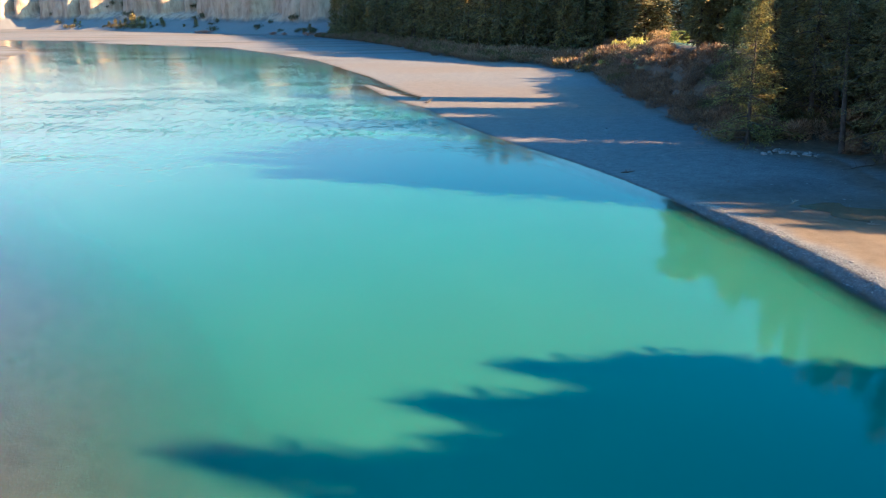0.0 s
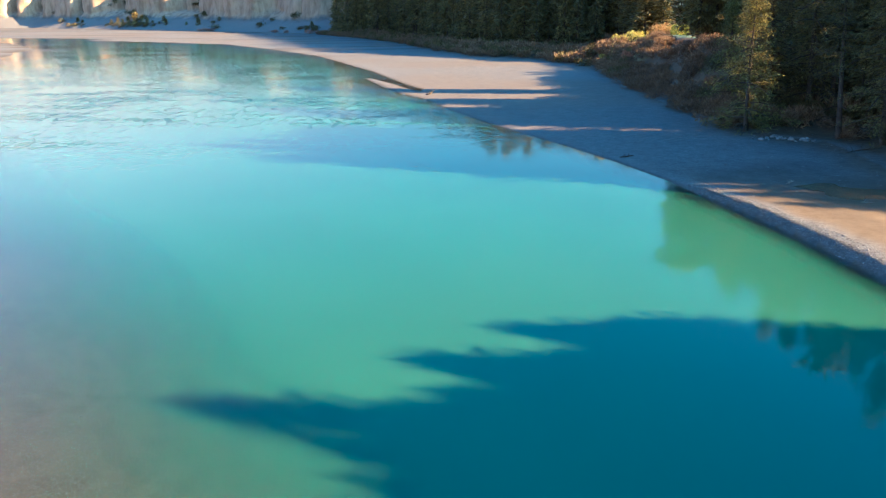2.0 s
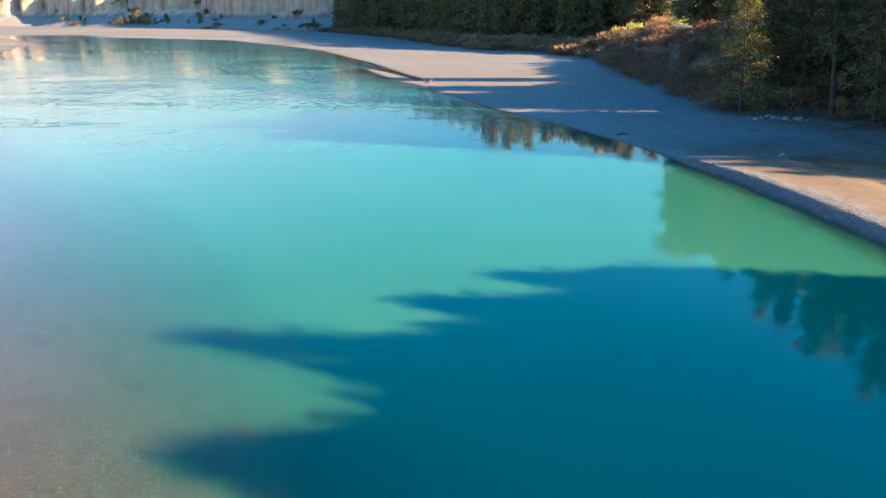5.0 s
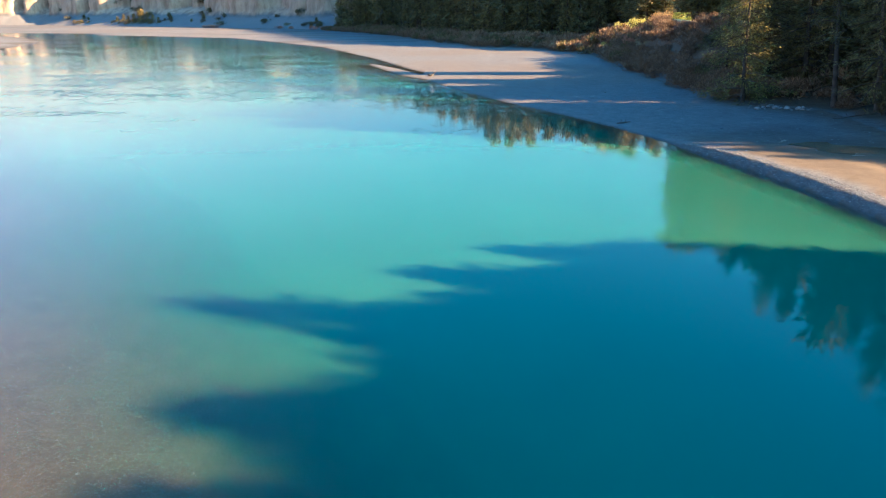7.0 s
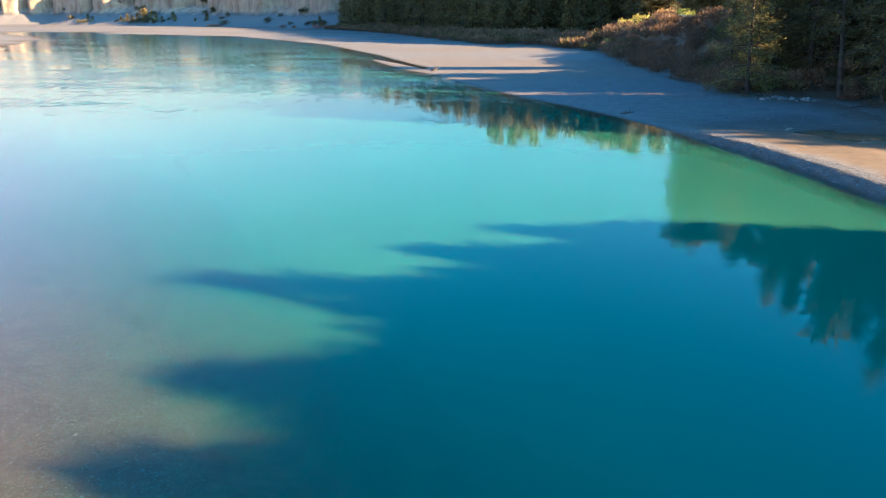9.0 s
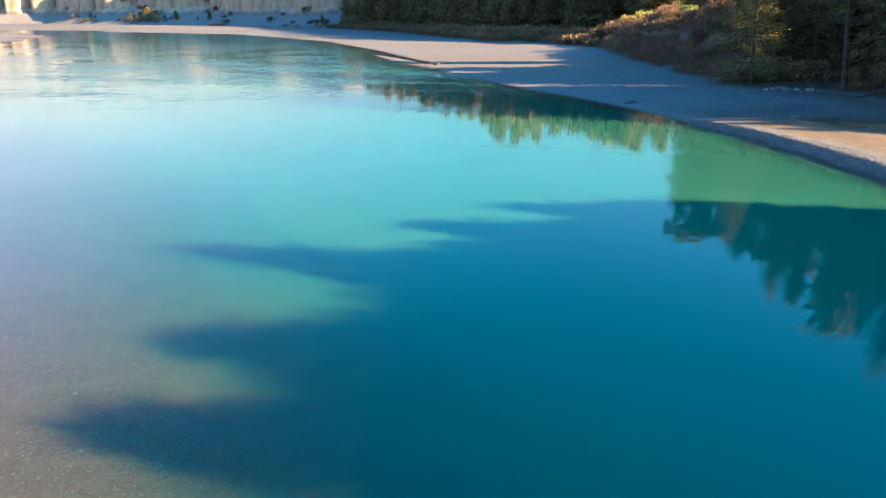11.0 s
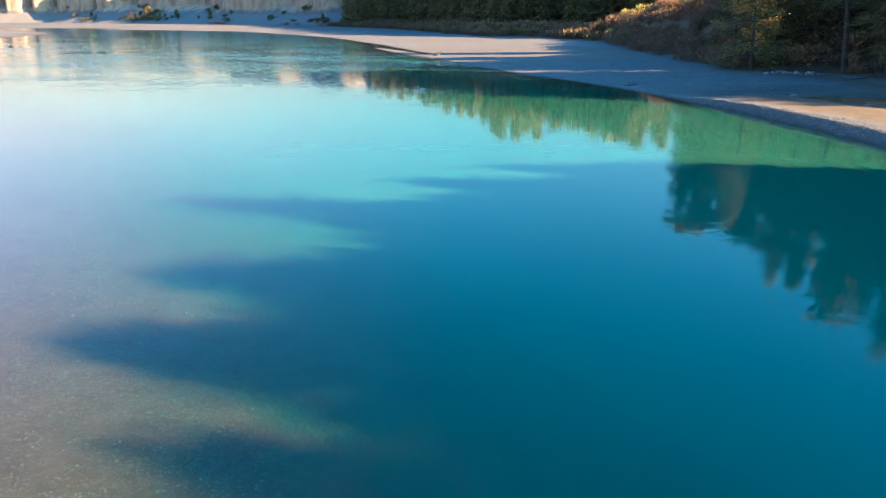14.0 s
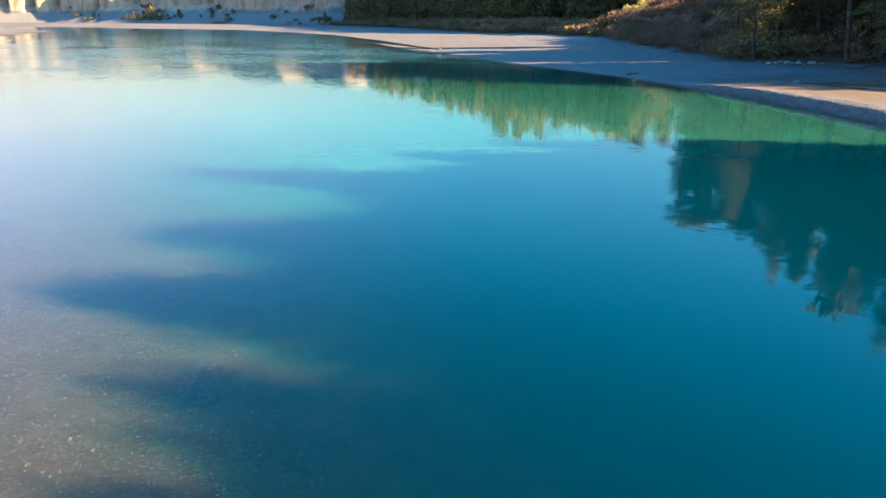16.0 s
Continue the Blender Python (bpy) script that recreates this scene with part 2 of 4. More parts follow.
M_GROUND = ground_material()
M_WATER = water_material()
M_CLIFF = cliff_material()
M_BARK = plain("bark", [(0.3, (0.035, 0.027, 0.02)), (0.7, (0.08, 0.064, 0.05))], 1.5, 0.9, (0.8, 0.05))
M_PINE = foliage("conifer_needles", [(0.2, (0.062, 0.056, 0.026)), (0.5, (0.13, 0.112, 0.044)), (0.8, (0.26, 0.21, 0.07))])
M_FIR = foliage("fir_needles_olive", [(0.2, (0.055, 0.054, 0.02)), (0.5, (0.14, 0.13, 0.038)), (0.8, (0.33, 0.3, 0.08))])
M_SCRUB = foliage("dry_scrub", [(0.2, (0.078, 0.05, 0.029)), (0.5, (0.15, 0.096, 0.055)), (0.8, (0.23, 0.155, 0.09))], 0.5, 0.15)
M_GREENSCRUB = foliage("green_scrub", [(0.2, (0.042, 0.036, 0.015)), (0.55, (0.095, 0.08, 0.03)), (0.85, (0.16, 0.135, 0.05))], 0.5, 0.2)
M_RED = foliage("red_twigs", [(0.2, (0.2, 0.08, 0.05)), (0.6, (0.36, 0.17, 0.1)), (0.9, (0.46, 0.26, 0.16))], 0.7, 0.3)
M_HEDGE = foliage("hedge_leaves", [(0.2, (0.08, 0.11, 0.02)), (0.6, (0.18, 0.22, 0.04)), (0.9, (0.26, 0.28, 0.06))], 0.8, 0.2)
M_STONE = plain("river_stone", [(0.3, (0.11, 0.107, 0.10)), (0.55, (0.19, 0.183, 0.17)), (0.8, (0.29, 0.28, 0.26))], 2.5, 0.85, (0.4, 0.02), 0.3, 0.25)
M_DRIFT = plain("bleached_driftwood", [(0.3, (0.17, 0.14, 0.11)), (0.7, (0.31, 0.27, 0.22))], 3, 0.9, (0.5, 0.02))
M_RAIL = plain("painted_rail", [(0.3, (0.34, 0.31, 0.25)), (0.7, (0.45, 0.41, 0.33))], 2, 0.7, (0.2, 0.01))

# ---------------------------------------------------------------- plan of the shores
R_SHORE = np.array([(36, -400), (33, -60), (30, 0), (27.5, 22), (25.6, 36), (24.5, 45.2), (23.3, 52), (21.7, 58.8), (20.4, 64.8),
                    (18.0, 72.8), (13.9, 83.2), (8.5, 95.2), (1.4, 114.4), (-3.9, 132.6), (-9.1, 142.4), (-14.0, 158.5), (-18.6, 174.5),
                    (-16.6, 173.0), (-11.0, 160.5), (-4.6, 142.2), (-4.4, 148.5), (-8.2, 159.0), (-18.5, 194.6), (-32.4, 233.0), (-45.0, 267.0), (-68.0, 308.0),
                    (-106.0, 368.0), (-158.0, 396.0), (-205.0, 425.0), (-190, 438), (-240, 455), (-330, 470), (-500, 480)], float)
L_SHORE = np.array([(-500, 440), (-300, 420), (-232, 393), (-205, 362), (-180, 328), (-158, 268), (-143, 228), (-135, 190), (-78, 85), (-31, 30), (-14.5, 6), (-4, -12), (8, -60), (8, -400)], float)
BANK = np.array([(60, -400), (52, -60), (43, 0), (40, 30), (39.5, 55), (41.0, 67), (42.6, 79.1), (36.9, 86.1), (34.6, 109.1), (35.6, 132.3), (36.6, 164.5),
                 (39.7, 196.0), (28.2, 228.4), (9.4, 247.4), (-4, 290), (-22.2, 357.2), (-44.0, 413.2), (-84, 502), (-140, 546), (-225, 606), (-335, 677), (-390, 713), (-640, 733), (-1000, 768)], float)
SLOUGH = np.array([(-4.6, 145), (-10.5, 162), (-18, 186), (-29, 216)], float)


def dist_line(P, line):
    """Distance from points P (n, 2) to an open line."""
    best = np.full(len(P), 1e9)
    for a, b in zip(line[:-1], line[1:]):
        d = b - a
        t = np.clip(((P - a) @ d) / (d @ d), 0, 1)
        q = P - a - t[:, None] * d
        best = np.minimum(best, np.hypot(q[:, 0], q[:, 1]))
    return best


def inside(P, poly):
    res = np.zeros(len(P), bool)
    n = len(poly)
    for i in range(n):
        (x1, y1), (x2, y2) = poly[i], poly[(i + 1) % n]
        if y1 == y2:
            continue
        hit = ((y1 > P[:, 1]) != (y2 > P[:, 1])) & (P[:, 0] < (x2 - x1) * (P[:, 1] - y1) / (y2 - y1) + x1)
        res ^= hit
    return res


LAKE = np.vstack([R_SHORE, L_SHORE])
LAND_BEHIND = np.vstack([BANK, [(-5000, 800), (-5000, 5000), (5000, 5000), (5000, -400)]])


def sstep(a, b, v):
    t = np.clip((v - a) / (b - a), 0, 1)
    return t * t * (3 - 2 * t)


def vnoise(P, s, seed=0):
    """Smooth value noise on points (n, 2), about -1 to 1."""
    q = P / s + seed * 17.31
    i = np.floor(q).astype(int)
    f = q - i
    f = f * f * (3 - 2 * f)

    def h(a, b):
        v = np.sin(a * 127.1 + b * 311.7 + seed * 74.7) * 43758.5453
        return (v - np.floor(v)) * 2 - 1
    x0, y0 = i[:, 0], i[:, 1]
    return ((h(x0, y0) * (1 - f[:, 0]) + h(x0 + 1, y0) * f[:, 0]) * (1 - f[:, 1])
            + (h(x0, y0 + 1) * (1 - f[:, 0]) + h(x0 + 1, y0 + 1) * f[:, 0]) * f[:, 1])


def terrain(P):
    """Height of the ground, and how much of it is sand, wet, duff and grass, at points (n, 2)."""
    wet_in = inside(P, LAKE)
    dR, dL, dB = dist_line(P, R_SHORE), dist_line(P, L_SHORE), dist_line(P, BANK)
    behind = inside(P, LAND_BEHIND)
    x, y = P[:, 0], P[:, 1]
    # bed
    bed = -np.minimum(np.minimum(0.02 * dL + 2.0 * sstep(14, 26, dL + 1.2 * vnoise(P, 9, 21)) + 0.08 * np.clip(dL - 20, 0, None), (0.10 + 0.25 * sstep(140, 118, y)) * dR * (1 - 0.4 * sstep(2.0, 0.5, dR) * sstep(70, 55, y)) + 0.04 * sstep(66, 50, y) * sstep(0, 1.5, dR)), 4.0)
    # beach: gentle rise, with a cut berm along the near bar
    near = sstep(70, 52, y)
    beach = (0.05 + 0.9 * np.clip(dR / (dR + dB + 0.01), 0, 1)) * (1 - near) + near * (0.62 * sstep(0.0, 0.8, dR) + 0.45 * np.clip(dR / (dR + dB + 0.01), 0, 1) - 0.35 * sstep(6, 10, dR) * sstep(26, 14, dR))
    beach = beach + 0.06 * vnoise(P, 6, 1) * sstep(0, 4, dR) + 0.02 * vnoise(P, 1.6, 2) * sstep(0, 2, dR)
    beach = beach - 0.16 * sstep(1.0, 0.55, np.hypot((x - 37.2) / 6.4, (y - 56.4 + 0.35 * (x - 37.2)) / 2.7))
    # bank and terrace
    tall = sstep(92, 125, y)
    high = (8.6 * tall + 1.6 * (1 - tall)) * sstep(475, 425, y)
    high = high * (1 - 0.2 * sstep(160, 180, y) - 0.55 * sstep(196, 220, y) * sstep(56, 44, x))
    wide = 10 * tall + 14 * (1 - tall)
    wide = np.where(y > 235, 8, wide)
    bank = 1.0 + high * sstep(0, 1, dB / wide) + 0.35 * vnoise(P, 4, 3) * sstep(0, 3, dB) + 0.5 * vnoise(P, 15, 4) * sstep(0, 10, dB)
    left = (~wet_in) & (dL < dR)
    z = np.where(wet_in, bed, np.where(behind, bank, beach))
    z = np.where(left & ~behind, np.minimum(0.05 * dL, 1.2) + 0.05 * vnoise(P, 5, 5), z)
    sand = np.where(wet_in, 0.6, 0) + np.where(wet_in | behind, 0, near * sstep(1.6, 3.2, dR + 0.8 * vnoise(P, 2.5, 6)) * 0.95 + 0.35 * sstep(-0.2, 0.6, vnoise(P, 22, 7)) * (1 - near))
    slough = sstep(9.0, 5.0, dist_line(P, SLOUGH))
    wet = np.where(wet_in, 0.95 * slough, sstep(0.5, 0.0, dR) * 0.9)
    damp = sstep(9, 5, np.abs(dR - 9)) * sstep(74, 66, y) * sstep(52, 57, y + 0.35 * (x - 22)) * (0.75 + 0.25 * vnoise(P, 3, 12))
    damp = np.maximum(damp, 0.8 * sstep(230, 300, y) * sstep(0.15, 0.5, vnoise(P * (0.22, 1.0), 9, 15)))
    wet = np.where(wet_in | behind, wet, np.maximum(wet, 0.75 * damp))
    duff = np.where(behind, sstep(-0.5, 2.0, dB + vnoise(P, 3, 8)), sstep(2.0 + 3.5 * sstep(100, 84, y), 0, dB + 1.0 * vnoise(P, 3, 8)) * 0.8)
    lawn = sstep(22, 14, np.hypot((x - 57) / 1.0, (y - 176) / 1.7))
    grass = np.where(behind, lawn, 0) * sstep(-0.6, 0.2, vnoise(P, 5, 9) + 0.5)
    return z, sand, wet, duff, grass, dR, dL, wet_in


def height(x, y):
    return float(terrain(np.array([(x, y)], float))[0][0])


def axis(parts):
    v = [parts[0][0]]
    for a, b, n in parts:
        v += list(np.linspace(a, b, n + 1)[1:])
    return np.array(v)


def grid_mesh(name, xs, ys, zs, material):
    nx, ny = len(xs), len(ys)
    X, Y = np.meshgrid(xs, ys)
    co = np.stack([X.ravel(), Y.ravel(), zs], 1)
    i = np.arange(nx * ny).reshape(ny, nx)
    f = np.stack([i[:-1, :-1], i[:-1, 1:], i[1:, 1:], i[1:, :-1]], -1).reshape(-1, 4)
    me = bpy.data.meshes.new(name)
    me.from_pydata(co.tolist(), [], f.tolist())
    me.polygons.foreach_set("use_smooth", np.ones(len(f), bool))
    me.materials.append(material)
    return me


def put_attr(me, name, values):
    a = me.attributes.new(name, 'FLOAT', 'POINT')
    a.data.foreach_set("value", np.asarray(values, np.float32))


# ---------------------------------------------------------------- ground and water
gx = axis([(-4000, -600, 12), (-600, -150, 30), (-150, -30, 40), (-30, 0, 30), (0, 45, 110), (45, 130, 60), (130, 600, 20), (600, 4000, 10)])
gy = axis([(-3000, -200, 10), (-200, -20, 18), (-20, 30, 40), (30, 75, 110), (75, 260, 160), (260, 620, 110), (620, 1000, 40), (1000, 4500, 12)])
GP = np.stack([a.ravel() for a in np.meshgrid(gx, gy)], 1)
gz, g_sand, g_wet, g_duff, g_grass, g_dR, g_dL, g_in = terrain(GP)
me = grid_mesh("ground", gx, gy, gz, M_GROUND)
for nm, v in (("sand", g_sand), ("wet", g_wet), ("duff", g_duff), ("grass", g_grass), ("bed", g_in.astype(float)), ("deep_tint", np.where(g_in, sstep(0.9, 1.4, -gz), 0))):
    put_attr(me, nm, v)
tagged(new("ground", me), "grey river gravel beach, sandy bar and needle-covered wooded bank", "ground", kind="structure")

wx = axis([(-600, -150, 30), (-150, -30, 40), (-30, 45, 75)])
wy = axis([(-400, -20, 20), (-20, 75, 95), (75, 260, 120), (260, 520, 60)])
WP = np.stack([a.ravel() for a in np.meshgrid(wx, wy)], 1)
wz = terrain(WP)
depth = np.clip(-wz[0], 0, None)
murk = 0.08 + 0.92 * (1 - np.exp(-2.2 * depth ** 2))
flour = 0.06 + 0.94 * sstep(5.0, 21.5, wz[6] + 1.2 * vnoise(WP, 9, 21))
murk = np.where(wz[6] < wz[5], flour, murk)
dash = vnoise(WP * (0.35, 1.0), 5, 13)
fetch = WP[:, 1] - 0.3 * WP[:, 0] + 9 * vnoise(WP, 17, 16)
rip = sstep(60, 118, fetch) * (0.3 + 0.7 * sstep(-0.5, 0.5, vnoise(WP, 14, 11) + 0.2)) * (0.7 + 1.5 * sstep(-0.1, 0.6, dash) * sstep(230, 150, WP[:, 1]))
rip = np.maximum(rip, 0.09 * sstep(2, 14, WP[:, 1]) * (0.4 + 0.6 * sstep(-0.3, 0.5, vnoise(WP * (0.5, 1.0), 6, 14))))
me = grid_mesh("water", wx, wy, np.zeros(len(WP)), M_WATER)
put_attr(me, "murk", murk)
put_attr(me, "ripple", rip)
tagged(new("water", me), "still milky turquoise glacial river water with clear gravel shallows", "water", kind="structure")


# ---------------------------------------------------------------- shapes
def mesh_from(name, verts, faces, material, smooth=False):
    me = bpy.data.meshes.new(name)
    me.from_pydata([tuple(v) for v in verts], [], [tuple(f) for f in faces])
    if smooth:
        me.polygons.foreach_set("use_smooth", np.ones(len(me.polygons), bool))
    me.materials.append(material)
    return me


def tube(V, F, path, radii, sides=7):
    """Adds a tapered tube along path to the lists V and F."""
    base = len(V)
    for k, (p, r) in enumerate(zip(path, radii)):
        a = path[min(k + 1, len(path) - 1)]
        b = path[max(k - 1, 0)]
        d = (Vector(a) - Vector(b)).normalized()
        u = d.cross(Vector((0.3, 0.9, 0.2))).normalized()
        w = d.cross(u)
        for s in range(sides):
            t = 2 * math.pi * s / sides
            V.append(Vector(p) + (u * math.cos(t) + w * math.sin(t)) * r)
    for k in range(len(path) - 1):
        for s in range(sides):
            a, b = base + k * sides + s, base + k * sides + (s + 1) % sides
            F.append((a, b, b + sides, a + sides))
    F.append(tuple(base + (len(path) - 1) * sides + s for s in range(sides)))


def thing(name, x, y, z, rz=0.0):
    e = new(name)
    e.empty_display_size = 0.3
    e.matrix_world = pose(x, y, z, 0, 0, rz)
    return e


def part(name, me, parent, label=""):
    ob = new(name, me)
    ob.parent = parent
    if label:
        tagged(ob, label)
    return ob


def sprays(rng, centres, dirs, n_each, size, spread, droop, V, F):
    """Flat needle sprays: small three-cornered blades scattered round points."""
    for c, d in zip(centres, dirs):
        for _ in range(n_each):
            o = Vector(rng.normal(0, 1, 3)) * spread
            o.z *= 0.55
            p = c + o
            ax = (Vector(d) + Vector(rng.normal(0, 0.55, 3)) + Vector((0, 0, -droop))).normalized()
            side = ax.cross(Vector(rng.normal(0, 1, 3)).normalized() + Vector((0, 0, 1.2))).normalized()
            L = size * rng.uniform(0.6, 1.4)
            W = L * rng.uniform(0.22, 0.42)
            b = len(V)
            V += [p - side * W * 0.5, p + side * W * 0.5, p + ax * L + side * W * 0.25, p + ax * L * 1.15 - side * W * 0.2]
            F.append((b, b + 1, b + 2, b + 3))


def conifer_meshes(seed, H, R, bare, step, n_each, size, fullness=1.0, lean=0.0, blunt=False, fine=True, point=0.0):
    """Trunk with limbs, and crown, of a conifer H high with crown radius R; bare: share of the trunk with only dead limbs."""
    rng = np.random.default_rng(seed)
    TV, TF, CV, CF = [], [], [], []
    bend = rng.normal(0, 0.012 * H, 2) * (not point)

    def trunk_at(t):
        return Vector((bend[0] * t * t + lean * H * t, bend[1] * t * t, H * t))
    ks = np.linspace(0, 1, 9)
    r0 = 0.011 * H + 0.04
    tube(TV, TF, [trunk_at(k) for k in ks], [r0 * (1 - k) ** 0.85 * (1.25 if k == 0 else 1) + 0.015 for k in ks], 8)
    h = 0.06 * H
    centres, dirs = [], []
    while h < H * 0.985:
        t = h / H
        top = (1 - t)
        rr = R * (min(1.0, 0.25 + 1.0 * top ** 0.8) if t > bare else 0.55) * min(1.0, 3.2 * top + 0.05)
        if blunt:
            rr = R * min(1.0, (top / 0.45) ** 0.85)
        if point:
            rr = min(R, point * top * H)
        n = rng.integers(3, 6) if t > bare else rng.integers(1, 4)
        a0 = rng.uniform(0, 6.28)
        for k in range(n):
            a = a0 + k * 2 * math.pi / n + rng.normal(0, 0.3)
            L = rr * (rng.uniform(0.8, 1.1) if point else rng.uniform(0.42, 1.25) if fine else rng.uniform(0.6, 1.15))
            if t > bare and rng.random() > fullness:
                continue
            root = trunk_at(t)
            out = Vector((math.cos(a), math.sin(a), 0))
            rise = rng.uniform(-0.15, 0.25) + 0.5 * (t > 0.75) * t
            pts = [root + out * (L * s) + Vector((0, 0, L * (rise * s - 0.32 * s * s * (t < 0.8)))) for s in (0, 0.35, 0.7, 1.0)]
            if fine:
                tube(TV, TF, pts, [0.018 * L + 0.012, 0.013 * L + 0.01, 0.008 * L + 0.008, 0.006], 4)
            else:
                tube(TV, TF, [pts[0], pts[3]], [0.018 * L + 0.02, 0.01], 3)
            if t > bare:
                m = max(2, int(L / (step * 1.25 if fine else step)))
                for j in range(m):
                    s = 0.18 + 0.84 * (j + rng.uniform(0, 0.8)) / m
                    q = root + out * (L * s) + Vector((0, 0, L * (rise * s - 0.32 * s * s * (t < 0.8))))
                    lat = Vector((-out.y, out.x, 0)) * rng.normal(0, 0.22 * L * (0.35 + s * (1.15 - s)))
                    centres.append(q + lat)
                    dirs.append((out + lat.normalized() * 0.5) if lat.length > 0 else out)
        h += step * rng.uniform(0.55, 1.1) * (0.8 if t > bare else 1.3)
    for k in range(3):
        centres.append(trunk_at(1.0 - 0.02 * k))
        dirs.append(Vector((0, 0, 1)))
    sprays(rng, centres, dirs, n_each, size, step * 0.42, 0.25, CV, CF)
    return TV, TF, CV, CF


def conifer(label, seed, H, R, bare, step, n_each, size, leaf, fullness=1.0, blunt=False, fine=True, point=0.0):
    TV, TF, CV, CF = conifer_meshes(seed, H, R, bare, step, n_each, size, fullness, 0.0, blunt, fine, point)
    t = thing("conifer", 0, 0, 0)
    part("trunk", mesh_from("trunk", TV, TF, M_BARK, True), t)
    part("crown", mesh_from("crown", CV, CF, leaf), t)
    return tagged(t, label, "tree")


def shrub(label, seed, H, R, twigs, leaf, upright=0.6, size=0.35, group="bank scrub"):
    rng = np.random.default_rng(seed)
    SV, SF, CV, CF = [], [], [], []
    for _ in range(7):
        a, s = rng.uniform(0, 6.28), rng.uniform(0.2, 0.8)
        tip = Vector((math.cos(a) * R * s, math.sin(a) * R * s, H * rng.uniform(0.55, 0.95)))
        tube(SV, SF, [Vector((0, 0, -0.2)), tip * 0.5 + Vector((0, 0, 0.1 * H)), tip], [0.05, 0.03, 0.01], 4)
    lobes = [(Vector((rng.normal(0, 0.38) * R, rng.normal(0, 0.38) * R, H * rng.uniform(0.3, 0.68))), rng.uniform(0.28, 0.5)) for _ in range(9)]
    for _ in range(twigs):
        c, s = lobes[rng.integers(0, len(lobes))]
        d = Vector(rng.normal(0, 1, 3)).normalized()
        p = c + Vector((d.x * R * s, d.y * R * s, d.z * H * s * 0.75)) * rng.uniform(0.75, 1.05)
        p.z = max(p.z, 0.02)
        ax = (d * (1 - upright) + Vector((0, 0, upright)) + Vector(rng.normal(0, 0.25, 3))).normalized()
        side = ax.cross(Vector(rng.normal(0, 1, 3))).normalized()
        L = size * rng.uniform(0.6, 1.5)
        W = L * rng.uniform(0.12, 0.34)
        b = len(CV)
        CV += [p - side * W * 0.5, p + side * W * 0.5, p + ax * L + side * W * 0.2, p + ax * L * 1.1 - side * W * 0.15]
        CF.append((b, b + 1, b + 2, b + 3))
    t = thing("shrub", 0, 0, 0)
    part("stem", mesh_from("stem", SV, SF, M_BARK, True), t)
    part("foliage", mesh_from("foliage", CV, CF, leaf), t)
    return tagged(t, label, "shrub", group)




def scatter_stuff(name, label, category, parts_of, spots):
    """ONE object made of many turned and scaled copies of a thing's parts; spots: (x, y, z, turn, scale, height scale)."""
    verts, faces, mats, slots, base = [], [], [], [], 0
    for p in parts_of:
        for ch in p.children:
            if ch.data.materials[0] not in mats:
                mats.append(ch.data.materials[0])
    for k, (x, y, z, a, s, sv) in enumerate(spots):
        for ch in parts_of[k % len(parts_of)].children:
            src = ch.data
            co = np.empty(len(src.vertices) * 3)
            src.vertices.foreach_get("co", co)
            co = co.reshape(-1, 3) * (s, s, sv)
            c, d = math.cos(a), math.sin(a)
            co = np.stack([co[:, 0] * c - co[:, 1] * d + x, co[:, 0] * d + co[:, 1] * c + y, co[:, 2] + z], 1)
            verts.append(co)
            faces += [[i + base for i in f.vertices] for f in src.polygons]
            slots += [mats.index(src.materials[0])] * len(src.polygons)
            base += len(co)
    me = bpy.data.meshes.new(name)
    me.from_pydata(np.vstack(verts).tolist(), [], faces)
    for m in mats:
        me.materials.append(m)
    me.polygons.foreach_set("material_index", slots)
    return tagged(new(name, me), label, category, kind="stuff")


rng = np.random.default_rng(11)
used = set()


def plant(proto, x, y, s=1.0, rz=None, sink=0.1, sz=None, lean=0.0):
    """Stands proto (the first time) or a copy of it at x, y on the ground."""
    z = height(x, y) - sink
    m = pose(x, y, z, 0, -lean, 0) @ pose(0, 0, 0, 0, 0, rng.uniform(0, 360) if rz is None else rz)
    if proto.name not in used:
        used.add(proto.name)
        ob = proto
        ob.matrix_basis = m
    else:
        ob = copy_thing(proto, m)
    ob.scale = (s, s, s if sz is None else sz)
    return ob


def reach_limit(c):
    """How far towards the river the woods' shade may go, along the sun's line y + 0.268 x = c."""
    return float(np.interp(c, (60, 73, 80, 115, 117, 125, 127, 132, 134, 139, 141, 145, 147, 221, 236, 250, 264, 281, 300, 355, 400, 458),
                           (30, -28, -34, -30, 14, 14, -6, -6, 19, 19, -5, -5, 20, 18, 9, -6, -29, -50, -56, -90, -116, -173)))


def tree_fit(H, x, y, s):
    """The height scale of a tree H high that lets the sunlit places stay lit, or 0 where there is no room."""
    if x > 62 and 204 < y + 0.268 * x < 221:
        return 0.0
    top = (x - reach_limit(y + 0.268 * x)) * 0.418 - height(x, y)
    return min(s, top / H) if top > 5.0 else 0.0


def plant_shading(proto, H, x, y, s=1.0, wide=1.0, lean=0.0):
    """Plants proto, H high, no taller than lets the sunlit places stay lit."""
    k = tree_fit(H, x, y, s)
    return plant(proto, x, y, max(k, 0.6 * s) * wide, sz=k, lean=lean) if k else None


